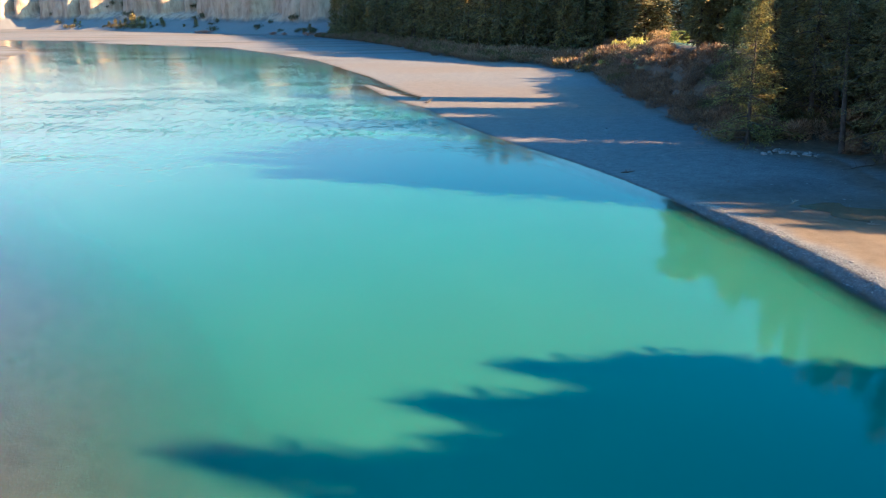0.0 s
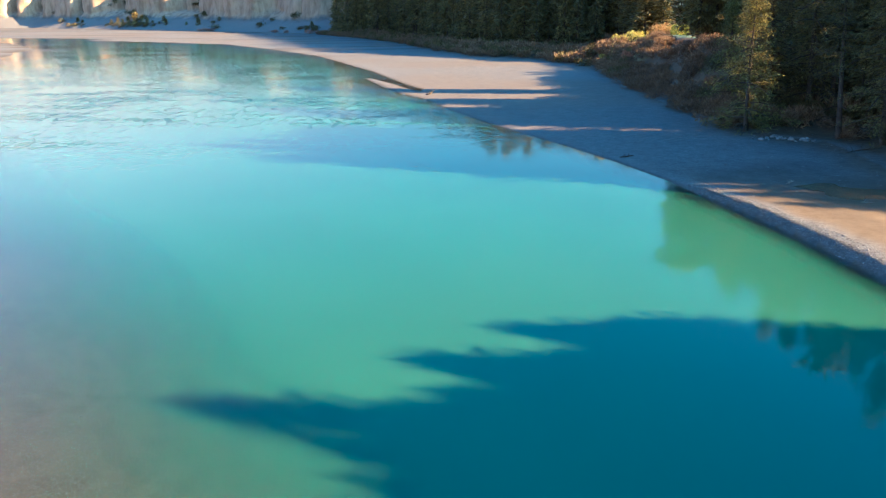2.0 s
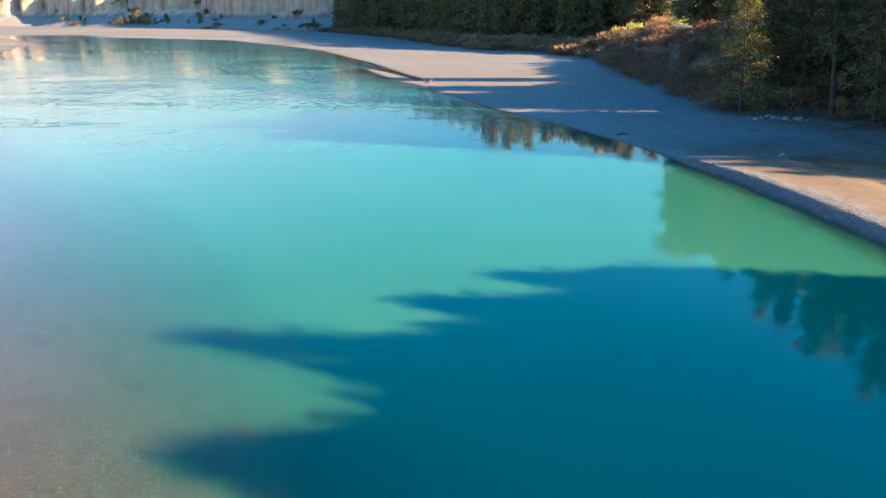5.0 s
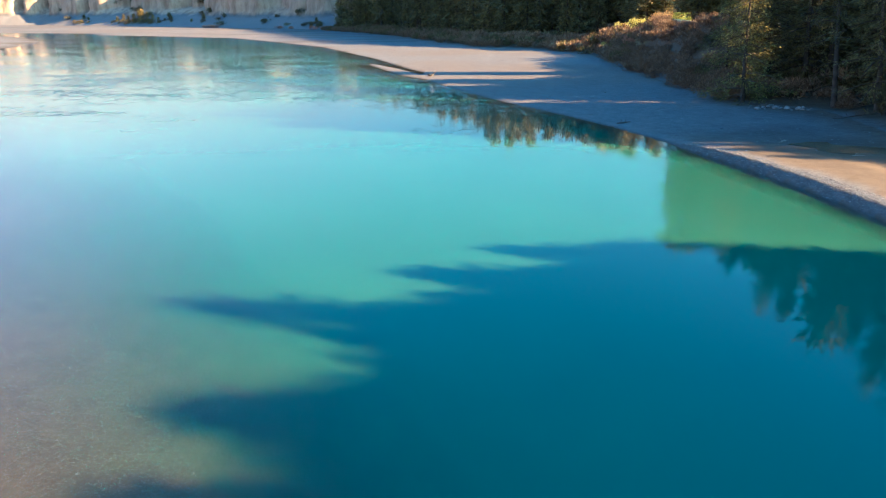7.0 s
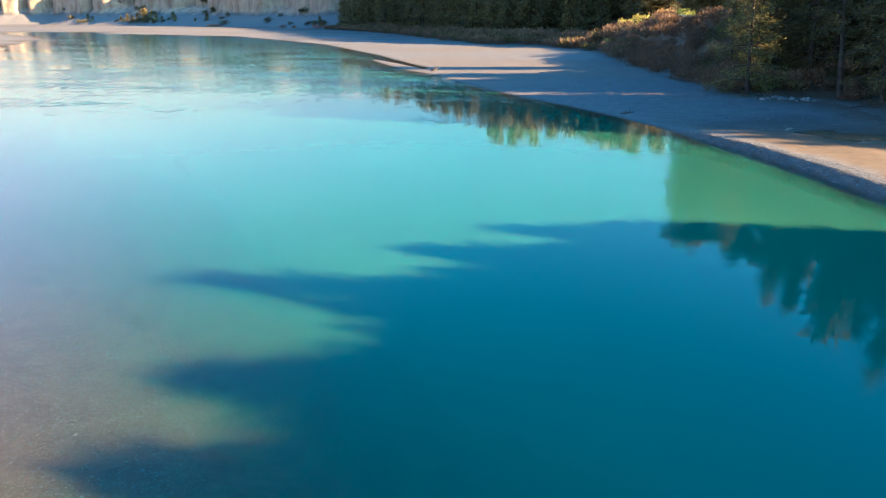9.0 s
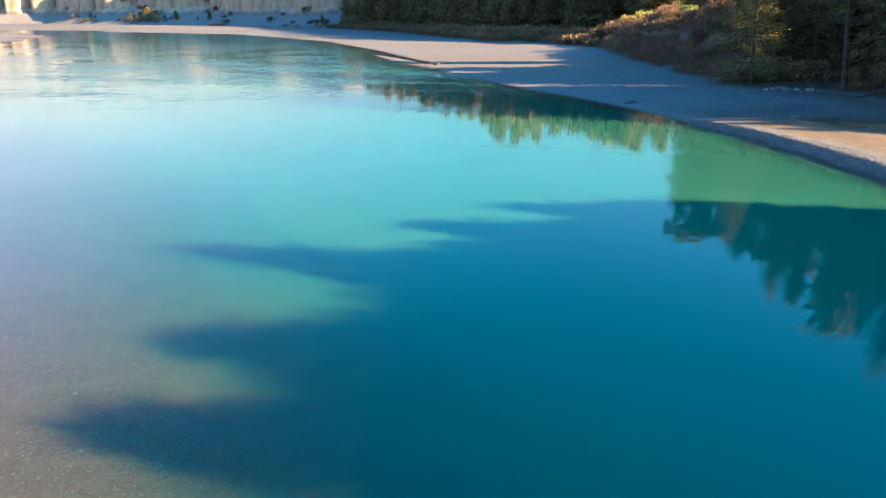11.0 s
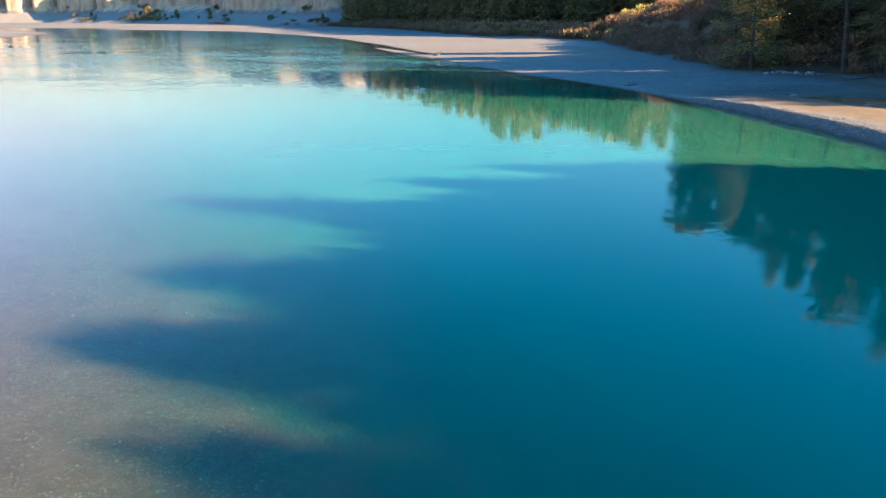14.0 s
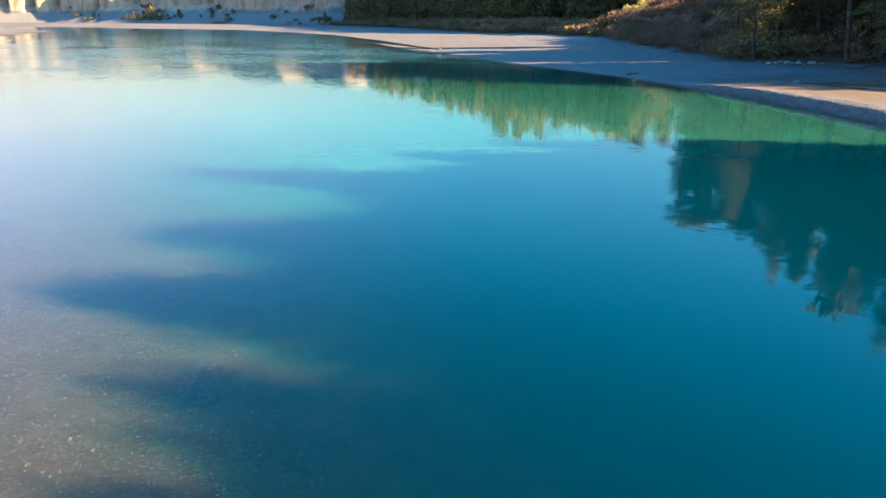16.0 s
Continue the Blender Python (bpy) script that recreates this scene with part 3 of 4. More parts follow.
# ---------------------------------------------------------------- near trees on the bank
A1 = conifer("tall dark green conifer with drooping limbs on the wooded bank", 1, 24.0, 4.2, 0.10, 1.15, 58, 0.25, M_PINE)
A2 = conifer("tall dark pine with bare lower trunk and dead limbs", 2, 26.0, 3.9, 0.32, 1.15, 58, 0.25, M_PINE, 0.9)
A3 = conifer("olive green conifer with sunlit branch tips beside the beach", 3, 17.5, 4.6, 0.05, 1.25, 105, 0.22, M_FIR, 0.85)
A4 = conifer("dark green narrow conifer in the riverside wood", 4, 22.0, 3.4, 0.08, 1.15, 56, 0.25, M_PINE)
TALL = {A1: 24.0, A2: 26.0, A3: 17.5, A4: 22.0}
plant(A3, 36.5, 88.0, 1.0, 40, lean=4)
plant(A2, 44.4, 81.5, 0.92, 10, lean=6)
plant(A1, 51.0, 77.0, 1.05, 0, lean=6)
for x, y, p, s in ((40.0, 94.5, A1, 0.85), (42.5, 95.2, A1, 0.92), (46, 92.8, A1, 1.1), (49.5, 93.8, A2, 1.02),  (54, 91, A2, 1.0), (43, 100, A4, 0.95), (50, 97, A1, 1.0), (57, 95, A2, 1.05),
                   (64, 92, A1, 1.1), (47, 106, A2, 0.9), (55, 105, A4, 1.1), (63, 103, A1, 1.0), (71, 98, A4, 1.1), (52, 113, A1, 0.95), (60, 113, A2, 1.0),
                   (69, 110, A1, 1.05), (78, 106, A2, 1.1), (40.5, 105, A3, 0.8), (46, 75.5, A1, 0.95), (52, 72, A1, 1.15), (60, 74, A2, 1.1), (72, 87, A1, 1.1), (76, 90, A4, 1.1),
                   (57, 122, A4, 1.0), (66, 121, A1, 1.0), (75, 118, A4, 1.1), (85, 112, A1, 1.1)):
    plant_shading(p, TALL[p], x, y, s, 1.0, rng.uniform(3, 8))
# small trees added to keep low sun off the ground beside the sunlit tree
for x, y in ((52.0, 83.2), (53.5, 84.5), (51.0, 86.0), (54.0, 87.3), (49.5, 87.5)):
    plant(A4, x, y, 0.55, sz=0.38)
# the last big tree before the gap, with young trees at its side, and the wood that shades the foreground
plant(A1, 48.5, 63.5, 1.5, sz=1.25)
plant(A2, 56, 66, 1.3, sz=1.2)
for x, y, h in ((47, 45.8, 5.0), (47, 48.2, 7.8), (50, 48.6, 7.8), (47, 51, 9.6), (54, 48.6, 9.5), (47, 54, 10.6), (52, 53, 12.5), (58, 49, 11.5), (57, 54, 14.0)):
    plant(A1, x, y, 0.62, sz=h / 24.0)
A6 = conifer("dense dark pine with a pointed top beside the river", 6, 22.0, 3.2, 0.04, 0.8, 11, 0.62, M_PINE, 1.0, True, False, 0.5)
SUN_SLOPE = math.tan(radians(SUN_EL)) / math.cos(radians(SUN_BACK))


def plant_by_tip(tx, ty, wide):
    """A front pine whose top throws its shade as far as (tx, ty) on the shallow bed."""
    y = ty - 0.268 * (46 - tx)
    plant(A6, 46, y, wide, 40 * wide, sz=((46 - tx) * SUN_SLOPE - 0.1 - height(46, y)) / 22.0)


for tx, ty, wide in ((-10.3, 24.6, 0.9), (-7.4, 16.2, 1.25), (-7.9, 11.5, 1.2), (-4.6, 6.9, 0.85), (-1.6, 28.4, 1.0), (2.6, 31.9, 0.9), (8.0, 32.4, 1.0), (10.0, 31.0, 1.2),
                     (-4.0, 1.5, 1.0), (-2.5, -3.0, 1.0), (0.0, -8.0, 1.1), (-1.0, -13.0, 1.1), (1.0, -19.0, 1.1), (1.0, -25.0, 1.1)):
    plant_by_tip(tx, ty, wide)


def wood_edge(c):
    """How far the body of the wood throws its shade, along the line y + 0.268 x = c."""
    return float(np.interp(c, (-30, 0, 2.5, 4.2, 5.2, 6.2, 7.2, 9.0, 12.4, 14.0, 18.3, 20.5, 23.0, 27.0, 29.5, 31.0, 33.0, 36.0),
                           (0, -1.5, -3.6, -3.4, -2.4, 1.0, -1.8, -4.5, -4.4, -5.6, -2.4, -4.5, -3.0, 1.5, 3.0, 6.5, 6.0, 10.0)))


row_spots = []
for k in range(38):
    c = -26 + k * 1.6
    y = c - 0.268 * 49
    z = height(49, y)
    row_spots.append((49, y, z - 0.2, 0.7 * k, 0.35 if 4.6 < c < 7.8 else (0.85 if c < 31 else 0.7), ((49 - wood_edge(c) - 1.2) * SUN_SLOPE - z + 0.5) / 22.0))
for row, x in enumerate((54.0, 60.0, 67.0)):
    for k in range(17):
        c = -26 + k * 3.6 + (row % 2) * 1.8
        if c > 31:
            continue
        y = c - 0.268 * x
        z = height(x, y)
        row_spots.append((x, y, z - 0.2, 0.9 * k, 1.15, ((x - wood_edge(c) - 3.0) * SUN_SLOPE - z) / 22.0))
scatter_stuff("river_woods", "dense dark pine wood shading the near river", "woods", (A6,), row_spots)

# ---------------------------------------------------------------- far woods
B1 = conifer("dark conifer in the far riverside wood", 21, 20.0, 3.6, 0.05, 1.4, 6, 1.2, M_PINE, 1.0, False, False)
B2 = conifer("dark pine in the far riverside wood", 22, 24.0, 4.2, 0.12, 1.5, 6, 1.3, M_PINE, 1.0, False, False)
TALL.update({B1: 20.0, B2: 24.0})
line = [(44, 232), (30, 250), (16, 266), (8, 290), (0, 315), (-8, 340), (-18, 372), (-30, 400), (-42, 428), (-58, 455), (-76, 490)]
far_spots = []
for (x, y), (x2, y2) in zip(line[:-1], line[1:]):
    for row in range(4):
        for k in range(5):
            t = (k + rng.uniform(0, 0.8)) / 5
            px, py = x + (x2 - x) * t + 4 + row * 8 + rng.normal(0, 1.2), y + (y2 - y) * t + 5 + row * 4 + rng.normal(0, 1.2)
            if row < 2:
                p = B1 if rng.random() < 0.6 else B2
                plant_shading(p, TALL[p], px, py, rng.uniform(1.15, 1.45), 0.85)
            else:
                far_spots.append((px, py, height(px, py) - 0.2, rng.uniform(0, 6.28), rng.uniform(1.1, 1.3), rng.uniform(1.05, 1.25) if y < 280 else rng.uniform(1.45, 1.7)))
for k in range(48):
    p = B1 if k % 3 else B2
    x = 40 + (k % 16) * 8 + rng.normal(0, 1.5)
    plant_shading(p, TALL[p], x, 266 - 0.268 * x + (k // 16) * 9 + rng.normal(0, 1.5), rng.uniform(1.0, 1.25))
# a row of tall round-headed pines on the terrace edge
A7 = conifer("tall round-headed pine on the terrace edge", 7, 24.0, 3.4, 0.12, 0.85, 24, 0.62, M_PINE, 1.0, True, True, 1.3)
for x, top in ((44.0, 31.8), (46.6, 31.9), (49.4, 30.2), (52.2, 31.2), (55.0, 32.5), (58.0, 34.5), (61.0, 36.0), (64.0, 37.5)):
    y = 143.4 - 0.268 * x
    plant(A7, x, y, 0.95, sz=(top - height(x, y)) / 24.0)
for k in range(18):
    p = (A1, A4, A2)[k % 3]
    plant_shading(p, TALL[p], 55 + (k % 6) * 7.5 + rng.normal(0, 1.0), 126 + (k // 6) * 9 + (k % 6) * 1.5 + rng.normal(0, 1.0), rng.uniform(0.9, 1.08))
for k in range(20):
    p = B2 if k % 3 else B1
    plant_shading(p, TALL[p], 90 + (k % 4) * 9 + rng.normal(0, 2), 120 + (k // 4) * 22 + rng.normal(0, 3), rng.uniform(0.85, 1.1))
# the wood goes on behind the near trees, but for a gap in line with the sunlit tree
for k in range(132):
    x, y = 54 + (k % 12) * 5.2 + rng.normal(0, 1.2), 58 + (k // 12) * 5.4 + rng.normal(0, 1.0)
    y -= 0.268 * (x - 54)
    if 94.0 < y + 0.268 * x < 102.5:
        continue
    s = rng.uniform(1.1, 1.35)
    sv = tree_fit(22.0, x, y, s)
    if sv:
        far_spots.append((x, y, height(x, y) - 0.2, rng.uniform(0, 6.28), s * 1.1, sv))
# double row added to throw shade on the scrub at the terrace's far end
for k in range(26):
    x = 56.5 + (k % 2) * 5.0 + rng.normal(0, 0.6)
    y = 229 + (k // 2) * 3.3 - 0.268 * x
    sv = tree_fit(22.0, x, y, 1.0)
    if sv:
        far_spots.append((x, y, height(x, y) - 0.2, rng.uniform(0, 6.28), 0.95, sv))
for k in range(9):
    # small trees added on the clearing's sunward side to shade the bank
    x, c = 69 + 2.5 * (k % 2), 182.0 + k * 1.9
    y = c - 0.268 * x
    far_spots.append((x, y, height(x, y) - 0.2, rng.uniform(0, 6.28), 0.6, rng.uniform(10.0, 12.0) / 22.0))
scatter_stuff("far_woods", "dense dark conifer wood behind the river bank", "woods", (B1, B2), far_spots)

# ---------------------------------------------------------------- bank scrub
S1 = shrub("leafless brown scrub on the river bank", 31, 2.6, 2.4, 1350, M_SCRUB, 0.42, 0.30)
S2 = shrub("tangled grey-brown scrub on the river bank", 32, 2.0, 2.8, 1350, M_SCRUB, 0.3, 0.30)
S4 = shrub("dry scrub", 34, 2.4, 2.6, 420, M_SCRUB, 0.5, 0.6)
S5 = shrub("green scrub", 35, 2.4, 2.4, 420, M_GREENSCRUB, 0.4, 0.6)
S3 = shrub("dark green scrub on the river bank", 33, 2.4, 2.2, 1250, M_GREENSCRUB, 0.3, 0.28)
scrub_spots = []
for (x, y), (x2, y2) in zip(BANK[7:17], BANK[8:18]):
    d = math.hypot(x2 - x, y2 - y)
    nx, ny = (y2 - y) / d, -(x2 - x) / d
    n = int(d / 3.4)
    for k in range(n):
        for row in range(5):
            t = (k + rng.uniform(0, 1)) / n
            o = 1.2 + row * 2.5 + rng.normal(0, 0.9)
            if (y > 235 and row > 2) or (row > 3 and 105 < y < 235) or (row > 2 and 163 < y + (y2 - y) * t < 215):
                continue
            px, py = x + (x2 - x) * t + nx * o, y + (y2 - y) * t + ny * o
            s = rng.uniform(0.7, 1.25) * (0.6 if row == 3 and 125 < y < 195 else 1.0)
            if py < 190 and row < 4:
                plant((S1, S2, S3)[rng.choice(3, p=(0.52, 0.38, 0.10))], px, py, s, sink=0.25)
            else:
                scrub_spots.append((px, py, height(px, py) - 0.25, rng.uniform(0, 6.28), s, s))
for k in range(170):
    px, py = rng.uniform(20, 52), rng.uniform(196, 262)
    P1 = np.array([(px, py)])
    d = dist_line(P1, BANK)[0]
    if inside(P1, LAND_BEHIND)[0] and 11 < d < 30 and math.hypot(px - 60, (py - 182) / 1.7) > 20:
        s = rng.uniform(0.6, 1.1)
        scrub_spots.append((px, py, height(px, py) - 0.25, rng.uniform(0, 6.28), s, s))
scatter_stuff("bank_scrub", "dry brown scrub covering the steep river bank", "scrub", (S4, S4, S4, S5), scrub_spots)
for p in (S4, S5):
    for ch in list(p.children):
        bpy.data.objects.remove(ch)
    bpy.data.objects.remove(p)
# low scrub added below the pines to block sun coming in under the crowns
under = []
for k in range(50):
    px, py = 47 + (k % 10) * 2.6 + rng.normal(0, 0.9), 56 + (k // 10) * 4.4 + rng.normal(0, 1.2)
    under.append((px, py, height(px, py) - 0.3, rng.uniform(0, 6.28), rng.uniform(0.9, 1.4), rng.uniform(1.0, 1.6)))
for k in range(26):
    px, py = 45.5 + rng.uniform(0, 9), 79 + rng.uniform(0, 12)
    under.append((px, py, height(px, py) - 0.3, rng.uniform(0, 6.28), rng.uniform(0.6, 1.0), rng.uniform(0.6, 1.0)))
for k in range(14):
    px = 58 + 1.6 * k
    py = 98.5 + 2.6 * math.sin(2.1 * k) - 0.268 * px
    under.append((px, py, height(px, py) - 0.3, rng.uniform(0, 6.28), 1.3, rng.uniform(1.7, 2.5)))
for k in range(26):
    px = 57 + 2.6 * (k % 5) + rng.normal(0, 0.5)
    py = 104 + 0.68 * k - 0.268 * px
    under.append((px, py, height(px, py) - 0.3, rng.uniform(0, 6.28), 1.4, rng.uniform(2.0, 2.8)))
scatter_stuff("undergrowth", "dark scrub added below the pines to keep out low sun", "scrub", (S3, S2), under)
R1 = shrub("bright red-orange leafless shrub lit by the sun", 36, 2.6, 1.8, 900, M_RED, 0.8, 0.4, "red shrubs")
plant(R1, 41.0, 168.0, 1.0, sink=0.0)
plant(R1, 39.8, 165.0, 0.7, sink=0.0)

# ---------------------------------------------------------------- the clearing on the terrace
M_GARDEN = foliage("yellow_green_leaves", [(0.2, (0.18, 0.18, 0.04)), (0.5, (0.32, 0.31, 0.07)), (0.8, (0.46, 0.42, 0.11))], 0.8, 0.25)
M_RUSSET = foliage("russet_leaves", [(0.2, (0.20, 0.12, 0.05)), (0.5, (0.36, 0.22, 0.085)), (0.8, (0.48, 0.31, 0.13))], 0.8, 0.25)
G1 = shrub("rounded yellow-green bush on the grassy terrace", 51, 3.0, 2.1, 900, M_GARDEN, 0.3, 0.35, "terrace bushes")
G2 = shrub("russet autumn bush on the grassy terrace", 52, 6.0, 3.8, 1500, M_RUSSET, 0.35, 0.45, "terrace bushes")
plant(G1, 46.0, 202.0, 1.15)
plant(G1, 48.0, 194.0, 1.2)
plant(G2, 56.5, 199.0, 0.82)
plant(G1, 61.0, 204.0, 1.3)
plant(G1, 51.0, 191.0, 0.7)
plant(G1, 42.0, 200.0, 0.6)


def clipped_hedge(x, y, lx, ly, h):
    """A box hedge: dense short leaves over a squared body with soft edges, and two short stems."""
    r = np.random.default_rng(61)
    t = thing("hedge", x, y, height(x, y) - 0.1, 12)
    V, F = [], []
    for _ in range(2600):
        q = r.uniform(-1, 1, 3)
        k = r.integers(0, 3)
        q[k] = np.sign(q[k])
        q = q / max(1.0, np.linalg.norm(q) / 1.45)
        p = Vector((q[0] * lx / 2, q[1] * ly / 2, 0.25 + (q[2] + 1) * (h - 0.3) / 2)) + Vector(r.normal(0, 0.05, 3))
        a = Vector(q + r.normal(0, 0.6, 3)).normalized()
        s = a.cross(Vector(r.normal(0, 1, 3))).normalized() * 0.09
        b0 = len(V)
        V += [p - s, p + s, p + a * 0.28 + s * 0.3]
        F.append((b0, b0 + 1, b0 + 2))
    part("foliage", mesh_from("foliage", V, F, M_HEDGE), t)
    for dx in (-lx * 0.25, lx * 0.25):
        SV, SF = [], []
        tube(SV, SF, [Vector((dx, 0, -0.1)), Vector((dx, 0, h * 0.6)), Vector((dx + 0.1, 0, h * 0.85))], [0.07, 0.05, 0.02], 6)
        part("stem", mesh_from("stem", SV, SF, M_BARK, True), t)
    return tagged(t, "square clipped yellow-green hedge on the terrace lawn", "hedge")


clipped_hedge(60.5, 196.0, 3.4, 3.0, 3.6)


def box_part(name, parent, size, at, material, bevel=0.02):
    bm = bmesh.new()
    bmesh.ops.create_cube(bm, size=1.0)
    bmesh.ops.scale(bm, vec=size, verts=bm.verts)
    bmesh.ops.bevel(bm, geom=bm.edges[:], offset=bevel, segments=1, affect='EDGES')
    bmesh.ops.translate(bm, vec=at, verts=bm.verts)
    me = bpy.data.meshes.new(name)
    bm.to_mesh(me)
    bm.free()
    me.materials.append(material)
    return part(name, me, parent)


def rail_fence(x, y, rz, length):
    t = thing("rail_fence", x, y, height(x, y) - 0.1, rz)
    n = max(2, int(length / 2.4) + 1)
    for k in range(n):
        box_part("post", t, (0.14, 0.14, 1.25), ((k / (n - 1) - 0.5) * length, 0, 0.62), M_DRIFT)
    box_part("rail", t, (length + 0.3, 0.07, 0.12), (0, -0.12, 1.12), M_RAIL)
    return tagged(t, "low timber rail fence with a pale top rail on the terrace", "fence", "terrace fences")


rail_fence(55.0, 212.0, 4, 5.5)
rail_fence(66.0, 212.0, 4, 6.0)
rail_fence(75.0, 206.0, -6, 8.0)

# ---------------------------------------------------------------- cliff across the river
cliff_spots = []


def cliff(name, label, line, top, seed, foot=0.32, scrubs=0):
    """A gullied cliff with a scree apron along a line of (x, y), rising to the line's left."""
    line = np.array(line, float)
    seg = np.hypot(*np.diff(line, axis=0).T)
    s = np.concatenate([[0], np.cumsum(seg)])
    n = int(s[-1] / 1.3)
    ss = np.linspace(0, s[-1], n)
    px, py = np.interp(ss, s, line[:, 0]), np.interp(ss, s, line[:, 1])
    k = np.ones(15) / 15
    px, py = np.convolve(np.pad(px, 7, 'edge'), k, 'valid'), np.convolve(np.pad(py, 7, 'edge'), k, 'valid')
    tx, ty = np.gradient(px), np.gradient(py)
    ln = np.hypot(tx, ty)
    ox, oy = -ty / ln, tx / ln
    one = np.ones(n)
    but = np.abs(vnoise(np.stack([ss, one * 7.7 * seed], 1), 26, seed))
    fine = np.abs(vnoise(np.stack([ss, one * 3.1 * seed], 1), 9, seed + 1))
    gully = (1 - np.clip(but * 1.6, 0, 1)) ** 2
    crack = (1 - np.clip(fine * 1.8, 0, 1)) ** 2
    rows, V, F = 34, [], []
    for j in range(rows):
        v = j / (rows - 1)
        zz = top * v
        apron = foot + 0.10 * (gully - 0.4)
        base = np.where(v < apron, 20 * v / foot, 20 * apron / foot + 4 * (v - apron))
        up = sstep(0.0, 0.12, v - apron)
        lip = sstep(0.62, 0.75, v)
        off = base + up * (13.0 * gully + 2.0 * crack) + lip * (5.0 + 5.0 * gully) + 5 * sstep(0.75, 1.0, v) + (60 if j == rows - 1 else 0)
        rough = vnoise(np.stack([ss, one * zz], 1), 3.2, seed + 4) * 0.5 + vnoise(np.stack([ss, one * zz * 1.5], 1), 8.0, seed + 5)
        off = off + rough * (0.4 + 0.5 * up)
        zj = zz - 2.5 * gully * lip + 0.4 * rough * (v > 0)
        V += list(zip(px + ox * off, py + oy * off, 0.4 + zj))
    for j in range(rows - 1):
        for i in range(n - 1):
            a = j * n + i
            F.append((a, a + 1, a + 1 + n, a + n))
    ob = new(name, mesh_from(name, V, F, M_CLIFF, True))
    r = np.random.default_rng(seed)
    for _ in range(scrubs):
        j, i = int(r.triangular(1, 5, 33)), r.integers(0, n)
        patch = vnoise(np.array([(ss[i], 3.0 * j)]), 26, 9)[0]
        # scrub above the scree keeps to the gullies and doubles as their shade
        if (j <= 10 and patch < 0.2) or (j > 10 and gully[i] < 0.55):
            continue
        v = V[j * n + i]
        cliff_spots.append((v[0], v[1], v[2] - 0.5, r.uniform(0, 6.28), r.uniform(0.6, 1.3), r.uniform(0.7, 1.3)))
    return tagged(ob, label, "cliff", kind="structure")


cliff("cliff_north", "tall shaded tan and grey river cliff with scree at its foot",
      [(-1000, 770), (-640, 735), (-390, 715), (-335, 679), (-225, 608), (-140, 548), (-84, 504), (-40, 446), (-10, 420)], 43, 3, 0.24, 700)
S6 = shrub("scrub", 43, 3.4, 3.0, 260, M_GREENSCRUB, 0.4, 0.8)
scatter_stuff("cliff_scrub", "dark scrub in the gullies and on the scree of the cliff", "scrub", (S6,), cliff_spots)
for ch in list(S6.children):
    bpy.data.objects.remove(ch)
bpy.data.objects.remove(S6)
C1 = conifer("dark conifer on the scree below the cliff", 41, 11.0, 2.8, 0.03, 1.2, 7, 0.9, M_PINE)
C2 = shrub("dark green bush on the scree below the cliff", 42, 5.0, 4.5, 700, M_GREENSCRUB, 0.4, 0.8, "scree bushes")
def foot(px):
    """A point a few metres up the scree, by x."""
    return float(np.interp(px, (-390, -335, -225, -140, -84, -40), (716, 680, 609, 549, 505, 447))) + 8.0


for px, s in ((-329, 1.0), (-322, 0.8), (-285, 0.8), (-278, 1.0), (-272, 0.9), (-266, 1.1), (-261, 1.3), (-256, 1.4), (-251, 1.2), (-245, 1.0), (-240, 0.8), (-228, 1.15), (-224, 0.9), (-232, 0.7), (-203, 0.65),
              (-191, 1.05), (-90, 0.8), (-62, 0.9), (-68, 0.7), (-56, 1.0)):
    plant(C1, px, foot(px) + rng.uniform(2, 6), 0.85 * s)
for px, s in ((-333, 1.0), (-326, 1.1), (-318, 0.9), (-288, 1.0), (-280, 1.1), (-270, 1.2), (-262, 1.3), (-254, 1.2), (-246, 1.1), (-236, 1.0), (-160, 0.6), (-120, 0.7), (-112, 0.8), (-98, 0.9), (-93, 1.0), (-86, 1.0), (-72, 0.9), (-60, 1.0)):
    plant(C2, px, foot(px) + rng.uniform(-2, 3), s)
R2 = shrub("low russet shrub at the foot of the scree", 44, 2.4, 4.0, 420, M_RED, 0.4, 0.5, "scree shrubs")
for px in (-186, -181, -176, -118, -108, -90, -82):
    plant(R2, px, foot(px) - 8.0, rng.uniform(0.8, 1.2))


# ---------------------------------------------------------------- stones
def stone_mesh(name, r, squash=0.6, n=2):
    bm = bmesh.new()
    bmesh.ops.create_icosphere(bm, subdivisions=n, radius=1.0)
    for v in bm.verts:
        k = 1 + 0.28 * noise.noise(v.co * 1.3 + Vector((r.uniform(0, 50), 3, 7)) * 0 + Vector((r.normal(0, 0.03), 0, 0))) + r.normal(0, 0.05)
        v.co = Vector((v.co.x * k, v.co.y * k * 0.8, v.co.z * k * squash))
    me = bpy.data.meshes.new(name)
    bm.to_mesh(me)
    bm.free()
    me.materials.append(M_STONE)
    return me


